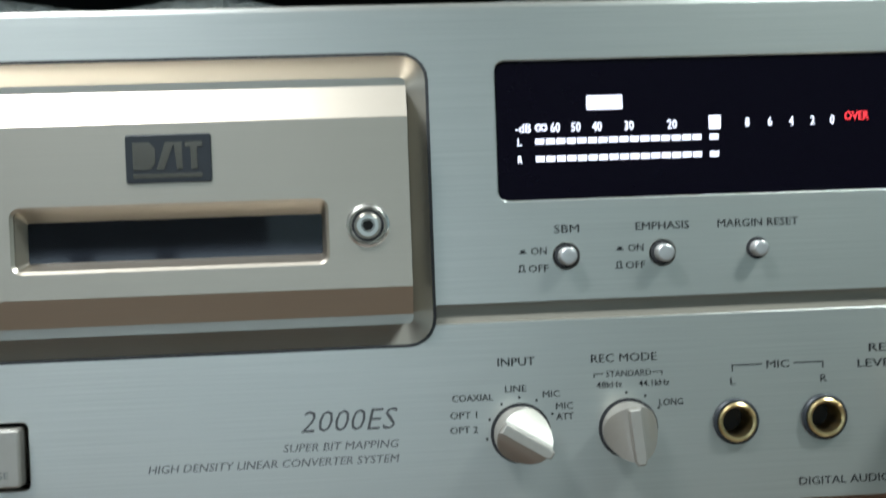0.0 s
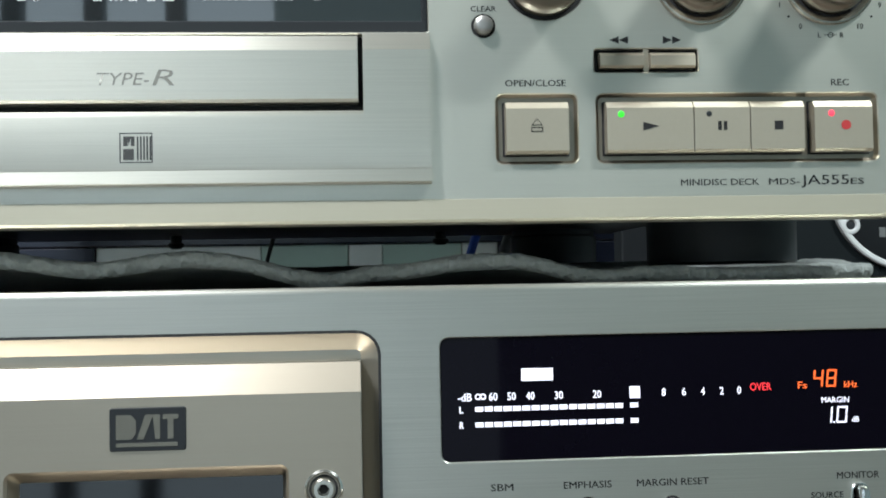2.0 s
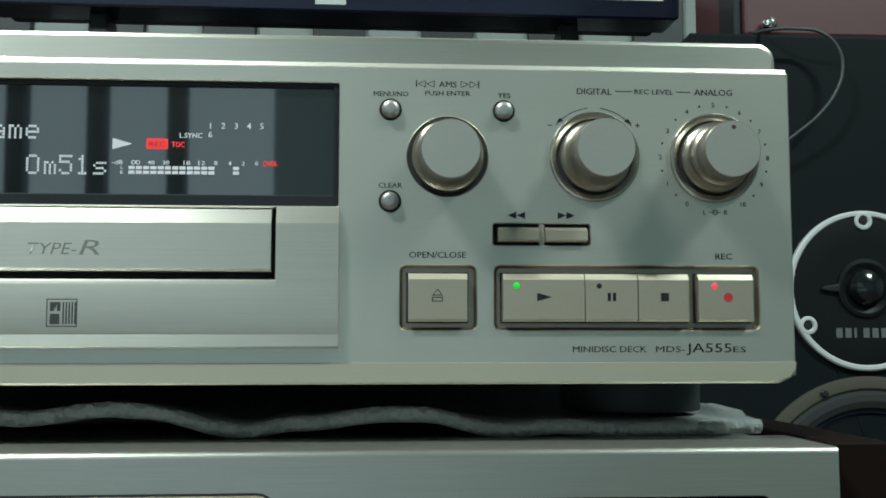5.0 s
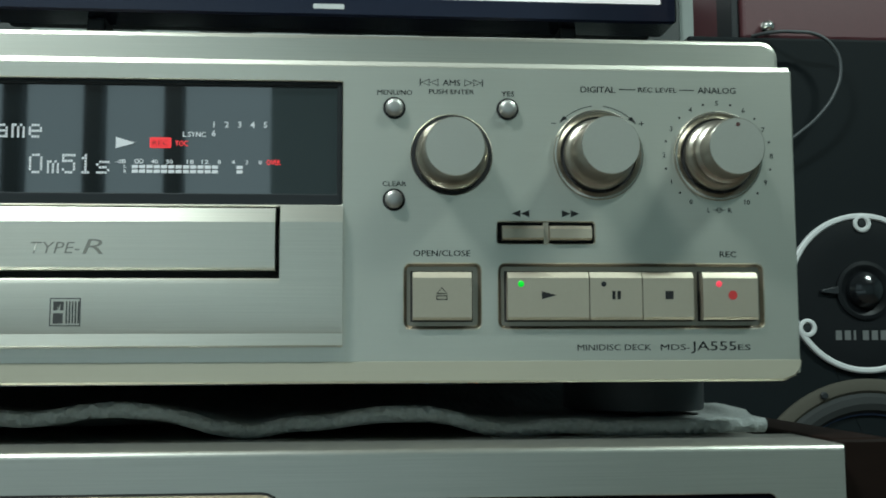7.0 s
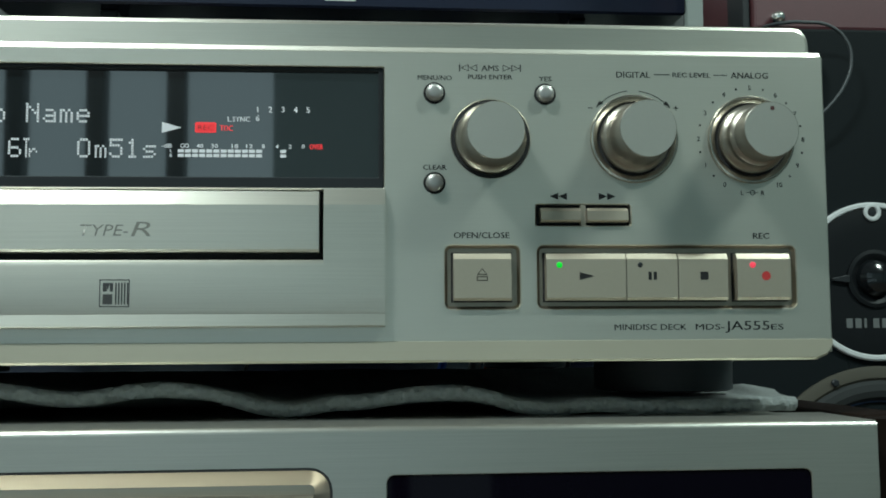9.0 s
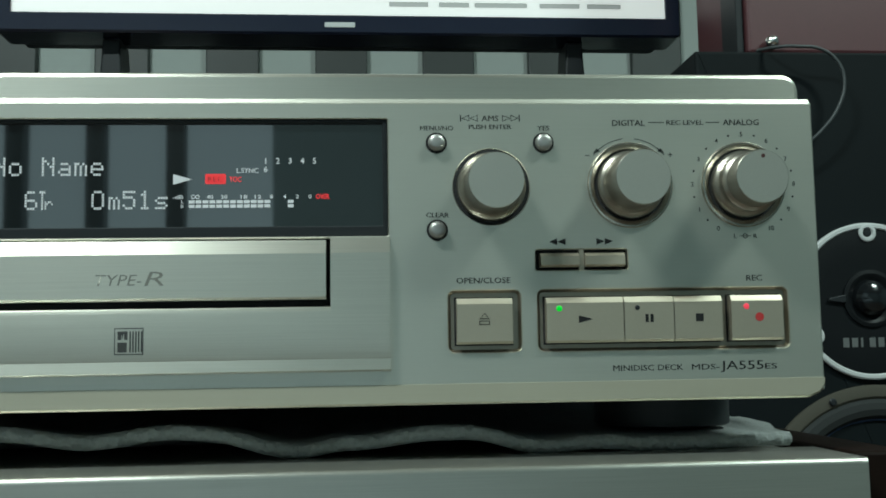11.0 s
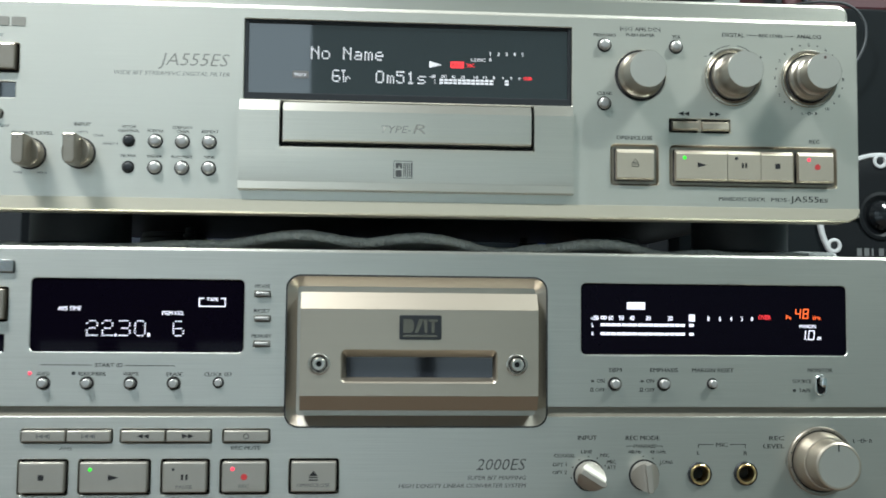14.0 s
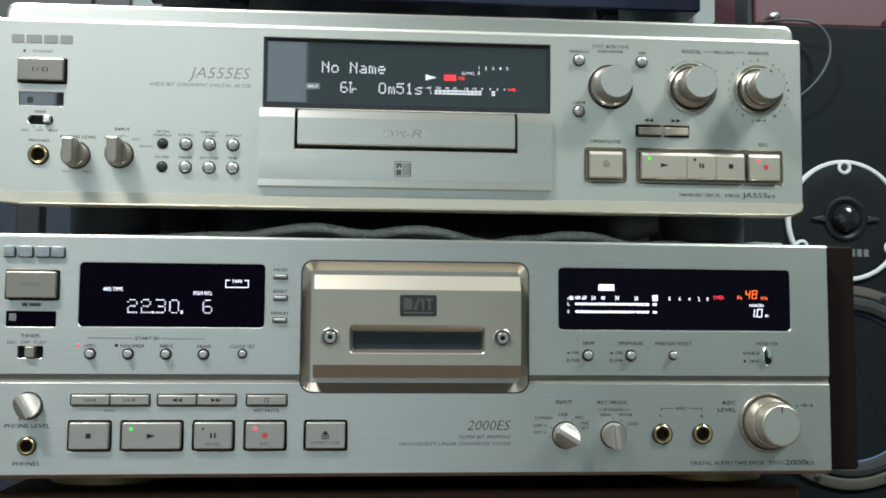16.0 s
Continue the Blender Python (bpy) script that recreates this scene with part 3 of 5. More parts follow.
amp = thing("integrated_amplifier", pose(0.0, 0.06, 0.70), "old amplifier with dull champagne front in a walnut case", "amplifier")
part("wooden_top", box(B(), -222, 222, 158, 166, -330, 6, 2.0), WALNUT, amp)
part("wooden_side", box(B(), -222, -209, 12, 158, -330, 6, 2), WALNUT, amp)
part("wooden_side", box(B(), 205, 222, 12, 158, -330, 6, 2), WALNUT, amp)
part("chassis", box(B(), -209, 205, 12, 158, -325, -16), BLACK, amp)
face = part("front_panel", slab(B(), rrect(-206, 202, 16, 154, 2), -15, -2, 1.2), AMPFACE, amp, "dull champagne metal front")
part("upper_trim", box(B(), -206, 202, 154.4, 157.4, -15, -5, 0.5), AMPFACE, amp)
letters(amp, "SOLID STATE STEREO INTEGRATED AMPLIFIER", -110, 144, 3.0, 80, "CENTER", INK, -1.9, 0, 0.012)
printed(amp, [[(-181, 139), (-172.5, 139), (-178.5, 147), (-181, 147)], [(-170.5, 139), (-165, 139), (-165, 149.5), (-178, 149.5)]], MIDINK, -1.9, "maker_mark")
part("ring_light", lathe(B(), 98, 145.5, [(5.4, -2.2), (5.4, -1.4), (4.9, -1.1), (3.9, -1.1), (3.5, -1.6)], 40), RINGLED, amp, "glowing warm white ring round the switch")
part("power_switch", lathe(B(), 98, 145.5, [(3.4, -2), (3.4, -0.6), (2.8, 0), (0, 0)], 32), BLACK, amp)
for x in (-120, -70, -20, 30):
    part("control_knob", lathe(B(), x, 70, [(15, -2), (15, 10), (13, 14), (12, 15), (0, 15)], 40), KNOB, amp)
for x in (-190, 190):
    for o in (-20, -300):
        part("foot", lathe(B(), 0, 0, [(0, 0), (20, 0), (18, 12), (0, 12)], 24), BLACK, amp).matrix_local = Matrix.Translation(mm(x, o - 20, 0)) @ Matrix.Rotation(radians(-90), 4, "X")

# ---- tape deck (lower) ----
tape = thing("tape_deck", pose(0, 0, 1.0), "silver digital tape recorder with rosewood side panels", "tape deck")
part("case", box(B(), -212, 212, -112, -3, -380, -10), BLACK, tape)
part("lid", box(B(), -213, 213, -4.5, -2.2, -384, -38, 0.6), SILVER, tape)
for sx in (-1, 1):
    x0, x1 = sorted((sx * 215.8, sx * 235.2))
    part("side_panel", slab(B(), rrect(x0, x1, -118.5, 0.8, 1.8, 3), -384, -10, 1.2), ROSEWOOD, tape, "dark rosewood side panel")
# upper half of the front, notched for the tape well
WX0, WX1, WZ0, WZ1 = -60.0, 55.3, -77.6, -11.6


def well_notch(r=6.0, n=5):
    pts = []
    for cx, a0 in ((WX1 - r, 0), (WX0 + r, 90)):
        for k in range(n + 1):
            a = radians(a0 + 90 * k / n)
            pts.append((cx + r * math.cos(a), WZ1 - r + r * math.sin(a)))
    return pts


def well_notch_low(r=6.0, n=5):
    pts = []
    for cx, a0 in ((WX0 + r, 180), (WX1 - r, 270)):
        for k in range(n + 1):
            a = radians(a0 + 90 * k / n)
            pts.append((cx + r * math.cos(a), WZ0 + r + r * math.sin(a)))
    return pts


up_outline = [(215, -68.8), (215, -1.6), (-215, -1.6), (-215, -68.8), (WX0, -68.8)] + list(reversed(well_notch())) + [(WX1, -68.8)]
holes = [rrect(-169, -78.4, -45.7, -13.9, 2.2), rrect(71.0, 194.6, -45.6, -13.6, 2.2),
         rrect(-204.2, -178.4, -32.9, -18.0, 1.2), rrect(-203.4, -179.6, -46.0, -38.3, 0.6), rrect(-197.2, -185.2, -61.2, -55.4, 0.5)]
START_KEYS = (-162.6, -144.4, -126.1, -107.8)
holes += [circle(x, -59.0, 2.85) for x in START_KEYS] + [circle(-88.8, -58.6, 2.3)]
holes += [rrect(x, x + 7.1, z - 2.7, z, 0.4) for x, z in ((-74.2, -18.6), (-74.0, -29.4), (-74.2, -40.4))]
holes += [circle(x, -58.6, 3.0) for x in (86.2, 108.7)] + [circle(131.1, -58.4, 2.4), rrect(179.6, 184.2, -63.2, -54.4, 2.2)]
front = part("front_panel", panel(B(), up_outline, holes, -12, 0, 0.05, 0.25), SILVER, tape, "brushed silver upper front plate")
part("top_edge", extrude_x(B(), [(0, -1.65), (-0.06, -1.15), (-0.25, -0.72), (-0.55, -0.36), (-0.95, -0.1), (-1.5, 0), (-37.5, 0), (-37.5, -3), (-11, -3), (-11, -1.65)], -215, 215), SILVER, tape, sharp=35)
low_outline = [(-215, -117.6), (215, -117.6), (215, -73.2), (WX1 - 0.22, -73.2)] + [p for p in reversed(well_notch_low()) if p[1] < -73.3] + [(WX0 + 0.22, -73.2), (-215, -73.2)]
holes = [rrect(x0, x1, -106.4, -91.2, 1.4) for x0, x1 in ((-172.0, -151.0), (-146.9, -116.5), (-112.3, -91.6), (-87.3, -66.2), (-57.8, -36.2))]
holes += [rrect(x0, x1, -84.6, -78.4, 1.0) for x0, x1 in ((-171.2, -132.9), (-129.8, -91.0), (-86.5, -66.1))]
holes += [circle(124.8, -98.6, 4.0), circle(146.0, -98.5, 4.0), circle(-190.9, -103.6, 3.4)]
part("lower_front_panel", panel(B(), low_outline, holes, -12, 0, 0.15, 0.25), SILVER, tape, "brushed silver lower front plate")
# groove between the plates; its shade is put into the metal's colour
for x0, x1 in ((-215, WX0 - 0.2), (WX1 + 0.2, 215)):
    part("groove", extrude_x(B(), [(-0.1, -68.85), (-1.5, -69.0), (-1.65, -69.6), (-1.5, -71.2), (-1.25, -72.6), (-1.1, -73.15), (-12, -73.15), (-12, -68.85)], x0, x1), GROOVE, tape, "recessed champagne groove with shade darkened into its colour")
part("bottom_edge", extrude_x(B(), [(-0.9, -117.7), (-3.4, -119.6), (-36, -119.6), (-36, -117.7)], -215, 215), GOLD, tape)
part("backing", box(B(), -212, 212, -116, -2, -12, -5.6), GAP, tape)

# tape well and its door
bm = B()
r0 = ring(bm, rrect(WX0, WX1, WZ0, WZ1, 6, 5), -0.4)
r1 = ring(bm, inset(rrect(WX0, WX1, WZ0, WZ1, 6, 5), 0.7), -0.9)
r2 = ring(bm, inset(rrect(WX0, WX1, WZ0, WZ1, 6, 5), 4.6), -3.2)
bridge(bm, r0, r1)
bridge(bm, r1, r2)
bm.faces.new(r2)
part("tape_well", bm, WELL, tape, "recessed champagne gold tape well")
bm = B()
lo1 = rrect(WX0 - 0.5, WX1 + 0.5, WZ0 - 0.5, WZ1 + 0.5, 6.4, 5)
bridge(bm, ring(bm, lo1, 0.06), ring(bm, inset(lo1, 0.75), 0.06))
part("well_edge_gap", bm, GAP, tape)
bm = panel(B(), rrect(-53.6, 50.5, -63.8, -26.2), [rrect(-35.4, 31.8, -57.6, -44.4, 1.6)], 0.5, 6.2, 0.05, 0.7)
extrude_x(bm, [(6.18, -26.2), (2.5, -18.9), (-5, -18.9), (-5, -26.2)], -53.6, 50.5)
extrude_x(bm, [(6.18, -63.8), (-5, -63.8), (-5, -70.2), (3.4, -70.2)], -53.6, 50.5)
for x0, x1 in ((-53.6, -51), (48, 50.5)):
    extrude_x(bm, [(6.1, -26.2), (6.1, -63.8), (-5, -63.8), (-5, -26.2)], x0, x1)
door = part("cassette_door", bm, GOLD, tape, "champagne gold tape door with bright sloped top")
bm = B()
so = rrect(-35.4, 31.8, -57.6, -44.4, 1.6)
a, b2 = ring(bm, so, 4.9), ring(bm, rrect(-33.7, 30.7, -56.0, -47.0, 0.5), 1.6)
bridge(bm, a, b2)
part("slot_surround", bm, GOLD, door)
part("slot_window", slab(B(), rrect(-33.7, 30.7, -56.0, -47.0, 0.5), 0.6, 1.6, 0), SLOTGLASS, door, "dark cassette window")
part("cassette_label", box(B(), -20, 8, -54, -48, -1, 0.4), PALEINK, door)
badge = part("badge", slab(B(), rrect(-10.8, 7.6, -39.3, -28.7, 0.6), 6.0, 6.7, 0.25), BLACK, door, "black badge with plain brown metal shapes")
printed(badge, [[(-9.2, -36.4), (-5.6, -36.4), (-4.4, -35), (-4.4, -31.8), (-5.6, -30.4), (-9.2, -30.4)], [(-4.2, -36.4), (-2.6, -36.4), (-0.2, -30.4), (-2.2, -30.4)], [(0.2, -36.4), (1.4, -36.4), (1.4, -30.4), (-0.4, -30.4)], [(2.0, -31.6), (5.8, -31.6), (5.8, -30.4), (2.0, -30.4)], [(3.2, -36.4), (4.6, -36.4), (4.6, -31.6), (3.2, -31.6)]], BADGE, 6.8, "badge_shape")
printed(badge, [bar(-9.2, 5.6, -38.2, -37.2)], BADGE, 6.8, "badge_bar")
for x in (-45.4, 41.0):
    sc = part("screw", lathe(B(), x, -50.0, [(3.0, 5.9), (2.85, 7.3), (2.4, 7.9), (1.5, 7.9), (1.3, 7.5), (1.3, 6.6), (0, 6.6)], 32), SCREWHEAD, door, "chrome socket screw in a cup washer")
    part("cup_washer", lathe(B(), x, -50.0, [(4.8, 5.8), (4.8, 6.6), (4.4, 7.0), (4.0, 6.6), (3.7, 6.0)], 32), CHROME, sc)
    part("washer_gap", lathe(B(), x, -50.0, [(3.6, 6.22), (3.0, 6.22)], 32), GAP, sc)
    part("socket_hole", lathe(B(), x, -50.0, [(1.3, 6.7), (0, 6.7)], 6), GAP, sc)

# displays
ld = part("time_display", slab(B(), rrect(-169, -78.4, -45.7, -13.9, 2.2), -3, -0.5, 0.2), VFD, tape, "black fluorescent time display")
letters(ld, "ABS TIME", -152.8, -26.9, 1.9, 9.6, mat=WHITELIT, out=-0.3, bold=0.006, strike=0.03)
letters(ld, "PGM NO.", -108.9, -28.6, 1.9, 9.2, mat=WHITELIT, out=-0.3, bold=0.006, strike=0.03)
for words, x in (("22", -145.2), ("30", -131.4), ("6", -108.6)):
    lit_text(ld, words, x, -38.5, 1.05, 1.05, 6.5, 0.55, WHITELIT, -0.3)
printed(ld, [bar(-133.6, -132.6, -38.9, -37.9)], WHITELIT, -0.3, "lit_point")
printed(ld, [bar(-119.6, -118.6, -38.9, -37.4)], WHITELIT, -0.3, "lit_point")
printed(ld, [bar(-98, -97.6, -25.4, -21.9), bar(-86.9, -86.5, -25.4, -21.9), bar(-98, -86.5, -25.8, -25.4), bar(-97.6, -95.8, -22.3, -21.9), bar(-88.7, -86.9, -22.3, -21.9)], WHITELIT, -0.3, "lit_cassette_outline")
letters(ld, "TAPE", -92.25, -22.5, 1.5, 5.0, mat=WHITELIT, out=-0.3, bold=0.006, strike=0.03)
rd = part("level_display", slab(B(), rrect(71.0, 194.6, -45.6, -13.6, 2.2), -3, -0.5, 0.2), VFD, tape, "black fluorescent level display")
part("lit_source_box", box(B(), 92.1, 100.4, -25.2, -22.0, -0.6, -0.3), WHITELIT, rd)
for s, x, w in (("-dB", 77.2, 3.6), ("60", 84.6, 2.2), ("50", 89.4, 2.2), ("40", 94.3, 2.2), ("30", 101.8, 2.2), ("20", 111.9, 2.2), ("8", 129.7, 1.0), ("6", 135.1, 1.0), ("4", 140.2, 1.0), ("2", 145.3, 1.0), ("0", 150.0, 1.0)):
    letters(rd, s, x, -29.0, 2.1, w, mat=WHITELIT, out=-0.3, bold=0.006, strike=0.03)
for loop in (arc_strip(80.7, -29.0, 0.45, 0.4, 0, 358, 10), arc_strip(82.0, -29.0, 0.45, 0.4, 0, 358, 10), bar(120.6, 123.4, -30.4, -27.3)):
    printed(rd, [loop], WHITELIT, -0.3, "lit_mark")
letters(rd, "OVER", 155.9, -28.2, 2.1, 5.8, mat=REDLIT, out=-0.3, bold=0.006, strike=0.03)
letters(rd, "L", 76.3, -32.2, 1.8, 1.0, mat=WHITELIT, out=-0.3, bold=0.006, strike=0.03)
letters(rd, "R", 76.3, -36.2, 1.8, 1.0, mat=WHITELIT, out=-0.3, bold=0.006, strike=0.03)
for z in (-32.2, -36.2):
    for k in range(17):
        x = 79.9 + 2.45 * k + (1.6 if k == 16 else 0)
        printed(rd, [bar(x, x + 2.1, z - 0.62, z + 0.62)], WHITELIT, -0.3, "level_segment")
letters(rd, "Fs", 167.3, -28.1, 1.9, 2.4, mat=ORANGELIT, out=-0.3, bold=0.006, strike=0.03)
for ch, x in (("4", 170.2), ("8", 173.8)):
    seven(rd, ch, x, -28.8, 2.7, 4.6, 0.5, 0.1, ORANGELIT, -0.3)
letters(rd, "kHz", 180.6, -28.2, 1.7, 3.6, mat=ORANGELIT, out=-0.3, bold=0.006, strike=0.03)
letters(rd, "MARGIN", 176.2, -32.2, 1.6, 7.6, mat=WHITELIT, out=-0.3, bold=0.006, strike=0.03)
for ch, x in (("1", 172.2), ("0", 176.3)):
    seven(rd, ch, x, -38.4, 2.9, 4.4, 0.46, 0.1, WHITELIT, -0.3)
printed(rd, [bar(175.5, 176.0, -38.4, -37.9)], WHITELIT, -0.3, "lit_point")
letters(rd, "dB", 181.6, -37.5, 1.5, 2.0, mat=WHITELIT, out=-0.3, bold=0.006, strike=0.03)

# left group
for k, w in enumerate((6.2, 7.6, 7.4, 7.2)):
    x = -205.4 + (0, 7.0, 15.4, 22.6)[k]
    part("maker_mark_block", slab(B(), rrect(x, x + w - 0.8, -11.6, -6.4, 0.8, 2), 0.9, 1.8, 0.3), CHROME, tape, "raised metal block of the maker's mark")
    # black slab shifted down and right stands in for the block's drop shadow
    part("mark_drop_shadow", slab(B(), rrect(x - 0.2, x + w - 0.5, -12.1, -6.5, 0.9, 2), 0, 0.9, 0), BLACK, tape)
flat_key(tape, -203.2, -179.3, -32.0, -18.9, 3.0, GRIP, "power_button")
letters(tape, "POWER", -191.3, -25.4, 2.2, 9.6, mat=PALEINK, out=3.05)
printed(tape, [bar(-196, -193.2, -35.9, -34.3), bar(-192.4, -187, -35.9, -34.3)], PALEINK, 0.07, "faint_print_bar")
part("remote_sensor", slab(B(), rrect(-203.4, -179.6, -46.0, -38.3, 0.6), -2, -0.4, 0.2), VFD, tape, "dark remote sensor window")
part("sensor_eye", box(B(), -202, -198.6, -43.0, -39.4, -0.42, -0.3), PALEINK, tape)
letters(tape, "TIMER", -191.4, -50.3, 1.9, 9.4)
letters(tape, "REC  OFF  PLAY", -193, -53.5, 1.7, 18.6, mat=PALEINK)
part("timer_slot", box(B(), -197.2, -185.2, -61.2, -55.4, -4, -2.5), GAP, tape)
part("timer_slider", slab(B(), rrect(-193.4, -188.6, -61.0, -55.6, 0.7), -3, 2.2, 0.5), GRIP, tape)
for s, x, w in (("AUTO", -162.9, 5.4), ("RENUMBER", -142.4, 11.6), ("WRITE", -126.1, 6.6), ("ERASE", -107.6, 6.6), ("CLOCK SET", -88.9, 12.0)):
    letters(tape, s, x, -55.0, 1.7, w, mat=INK)
letters(tape, "START ID", -135.5, -51.2, 1.8, 11.6)
printed(tape, [bar(-164, -142.6, -51.4, -51.1), bar(-128.4, -107.4, -51.6, -51.3)], INK, 0.07, "printed_line")
for x in START_KEYS:
    round_key(tape, x, -59.0, 1.95, 3.0, None, True)
round_key(tape, -88.8, -58.6, 1.7, 1.6, None, True)
lamp_dot(tape, -168.3, -54.9, 0.8, 0.2, REDLED)
lamp_dot(tape, -150.1, -54.8, 0.8, 0.2, BLACK, "unlit_led")
for s, z, w in (("MODE", -18.6, 6.6), ("RESET", -29.4, 6.8), ("MEMORY", -40.4, 8.6)):
    flat_key(tape, -73.8, -67.4, z - 2.4, z - 0.4, 1.8, GREYKEY, "side_button", 0.3)
    letters(tape, s, -70.7, z + 2.1, 1.7, w)
roof_knob(tape, -190.9, -84.4, 6.2, 9.8, 121, "phone_level_knob")
letters(tape, "0         10", -191.0, -91.0, 1.4, 9, mat=PALEINK)
letters(tape, "PHONE LEVEL", -191.2, -93.9, 1.9, 21.2)
jack(tape, -190.9, -103.6, 4.6)
letters(tape, "PHONES", -191.0, -112.1, 1.9, 12.4)
for x0, x1 in ((-170.6, -152.4), (-151.9, -133.5), (-129.2, -110.7), (-110.2, -91.6), (-85.9, -66.7)):
    flat_key(tape, x0, x1, -84.0, -79.0, 1.6, TAPEKEY, "skip_button", 0.5)
printed(tape, [tri_left(-122.4, -119.9, -81.4, 2.0), tri_left(-119.9, -117.4, -81.4, 2.0)], INK, 1.7, "rewind_sign")
printed(tape, [tri_right(-103.4, -100.9, -81.4, 2.0), tri_right(-100.9, -98.4, -81.4, 2.0)], INK, 1.7, "forward_sign")
for x in (-161.5, -142.7):
    printed(tape, [bar(x - 2.8, x - 2.3, -82.4, -80.5), tri_left(x - 2.2, x, -81.4, 1.8), tri_left(x, x + 2.2, -81.4, 1.8), bar(x + 2.4, x + 2.8, -82.4, -80.5)], PALEINK, 1.7, "skip_sign")
printed(tape, [arc_strip(-76.3, -81.5, 0.9, 0.3, 0, 358, 20)], INK, 1.7, "mute_sign")
letters(tape, "AMS", -152.4, -86.7, 1.5, 5.4, mat=PALEINK)
letters(tape, "REC MUTE", -76.4, -86.6, 1.7, 12.4)
for x0, x1, nm in ((-170.9, -152.1, "stop_button"), (-145.8, -117.6, "play_button"), (-111.2, -92.7, "pause_button"), (-86.2, -67.3, "record_button"), (-56.7, -37.3, "open_button")):
    flat_key(tape, x0, x1, -105.3, -92.3, 2.4, TAPEKEY, nm, 0.9)
printed(tape, [bar(-162.8, -160.4, -99.9, -97.5)], INK, 2.5, "stop_sign")
printed(tape, [tri_right(-133.8, -129.4, -98.8, 2.6)], INK, 2.5, "play_sign")
printed(tape, [bar(-103.3, -102.4, -99.9, -97.5), bar(-101.4, -100.5, -99.9, -97.5)], INK, 2.5, "pause_sign")
letters(tape, "PAUSE", -102.0, -102.8, 1.6, 7.0, mat=PALEINK, out=2.45)
printed(tape, [circle(-76.7, -98.7, 1.35, 20)], REDINK, 2.5, "record_sign")
letters(tape, "REC", -76.7, -102.6, 1.6, 4.6, mat=PALEINK, out=2.45)
printed(tape, [[(-49.0, -98.4), (-45.2, -98.4), (-47.1, -96.2)], bar(-49.0, -45.2, -99.3, -98.8), bar(-49.0, -45.2, -100.4, -99.9)], INK, 2.5, "open_sign")
letters(tape, "OPEN/CLOSE", -47.1, -102.3, 1.6, 14.2, mat=PALEINK, out=2.45)
lamp_dot(tape, -141.4, -95.4, 1.0, 2.3, GREENLED)
lamp_dot(tape, -106.7, -95.4, 0.7, 2.3, BLACK, "unlit_led")
lamp_dot(tape, -81.6, -95.3, 1.05, 2.3, REDLED)

# right group
letters(tape, "2000ES", 46.2, -93.9, 5.2, 22.2, "RIGHT", MIDINK, slant=0.25, bold=-0.006, strike=0)
letters(tape, "SUPER BIT MAPPING", 46.2, -99.8, 1.9, 26.2, "RIGHT", FAINTINK, slant=0.2)
letters(tape, "HIGH DENSITY LINEAR CONVERTER SYSTEM", 46.2, -103.2, 1.9, 56.4, "RIGHT", FAINTINK, slant=0.2)
for s, x, w in (("SBM", 86.4, 5.8), ("EMPHASIS", 108.8, 12.6), ("MARGIN RESET", 131.4, 19.2)):
    letters(tape, s, x, -52.3, 1.9, w)
round_key(tape, 86.2, -58.6, 2.1, 3.2, None, True)
round_key(tape, 108.7, -58.6, 2.1, 3.2, None, True)
round_key(tape, 131.1, -58.4, 1.85, 3.0, None, True)
for x in (79.8, 102.4):
    letters(tape, "ON", x, -57.2, 1.7, 3.6)
    letters(tape, "OFF", x - 0.2, -61.2, 1.7, 4.6)
    printed(tape, [bar(x - 4.6, x - 2.8, -57.8, -57.5), bar(x - 4.2, x - 3.2, -57.5, -56.9), bar(x - 4.9, x - 3.1, -62.0, -61.7), bar(x - 4.6, x - 4.3, -61.7, -60.4), bar(x - 3.7, x - 3.4, -61.7, -60.4), bar(x - 4.6, x - 3.4, -60.6, -60.3)], INK, 0.07, "key_sign")
letters(tape, "MONITOR", 181.6, -52.1, 1.9, 11.6)
letters(tape, "SOURCE", 173.0, -57.1, 1.7, 8.8)
letters(tape, "TAPE", 174.2, -61.3, 1.7, 5.6)
lamp_dot(tape, 169.4, -61.2, 0.75, 0.1, BLACK, "unlit_led")
tg = part("monitor_switch", slab(B(), rrect(179.7, 184.1, -63.1, -54.5, 2.15), -4, -1.4, 0), GAP, tape)
part("toggle_lever", slab(B(), rrect(180.7, 183.4, -59.6, -54.8, 1.2), -2, 3.4, 0.8), CHROME, tg, "chrome toggle lever")
part("switch_bezel", panel(B(), rrect(179.3, 184.5, -63.5, -54.1, 2.4), [rrect(179.9, 183.9, -62.9, -54.7, 1.9)], 0, 0.5, 0.15, 0.1), CHROME, tg)
letters(tape, "INPUT", 73.7, -82.4, 2.0, 8.6)
roof_knob(tape, 74.3, -99.0, 6.3, 9.6, -32, "source_knob")
for s, x, z, w in (("COAXIAL", 63.4, -90.3, 9.4), ("LINE", 73.4, -88.6, 4.9), ("MIC", 81.6, -90.2, 4.0), ("OPT 1", 61.2, -94.2, 6.2), ("OPT 2", 61.2, -97.6, 6.4), ("MIC", 84.6, -93.1, 4.0), ("ATT", 84.6, -95.5, 4.0)):
    letters(tape, s, x, z, 1.6, w)
for a in (187, 155, 124, 93, 64, 30):
    printed(tape, [circle(74.6 + 8.2 * math.cos(radians(a)), -99.0 + 8.3 * math.sin(radians(a)), 0.33, 8)], INK, 0.07, "scale_dot")
letters(tape, "REC MODE", 98.8, -82.5, 2.0, 15.4)
letters(tape, "STANDARD", 99.8, -86.2, 1.5, 10.6)
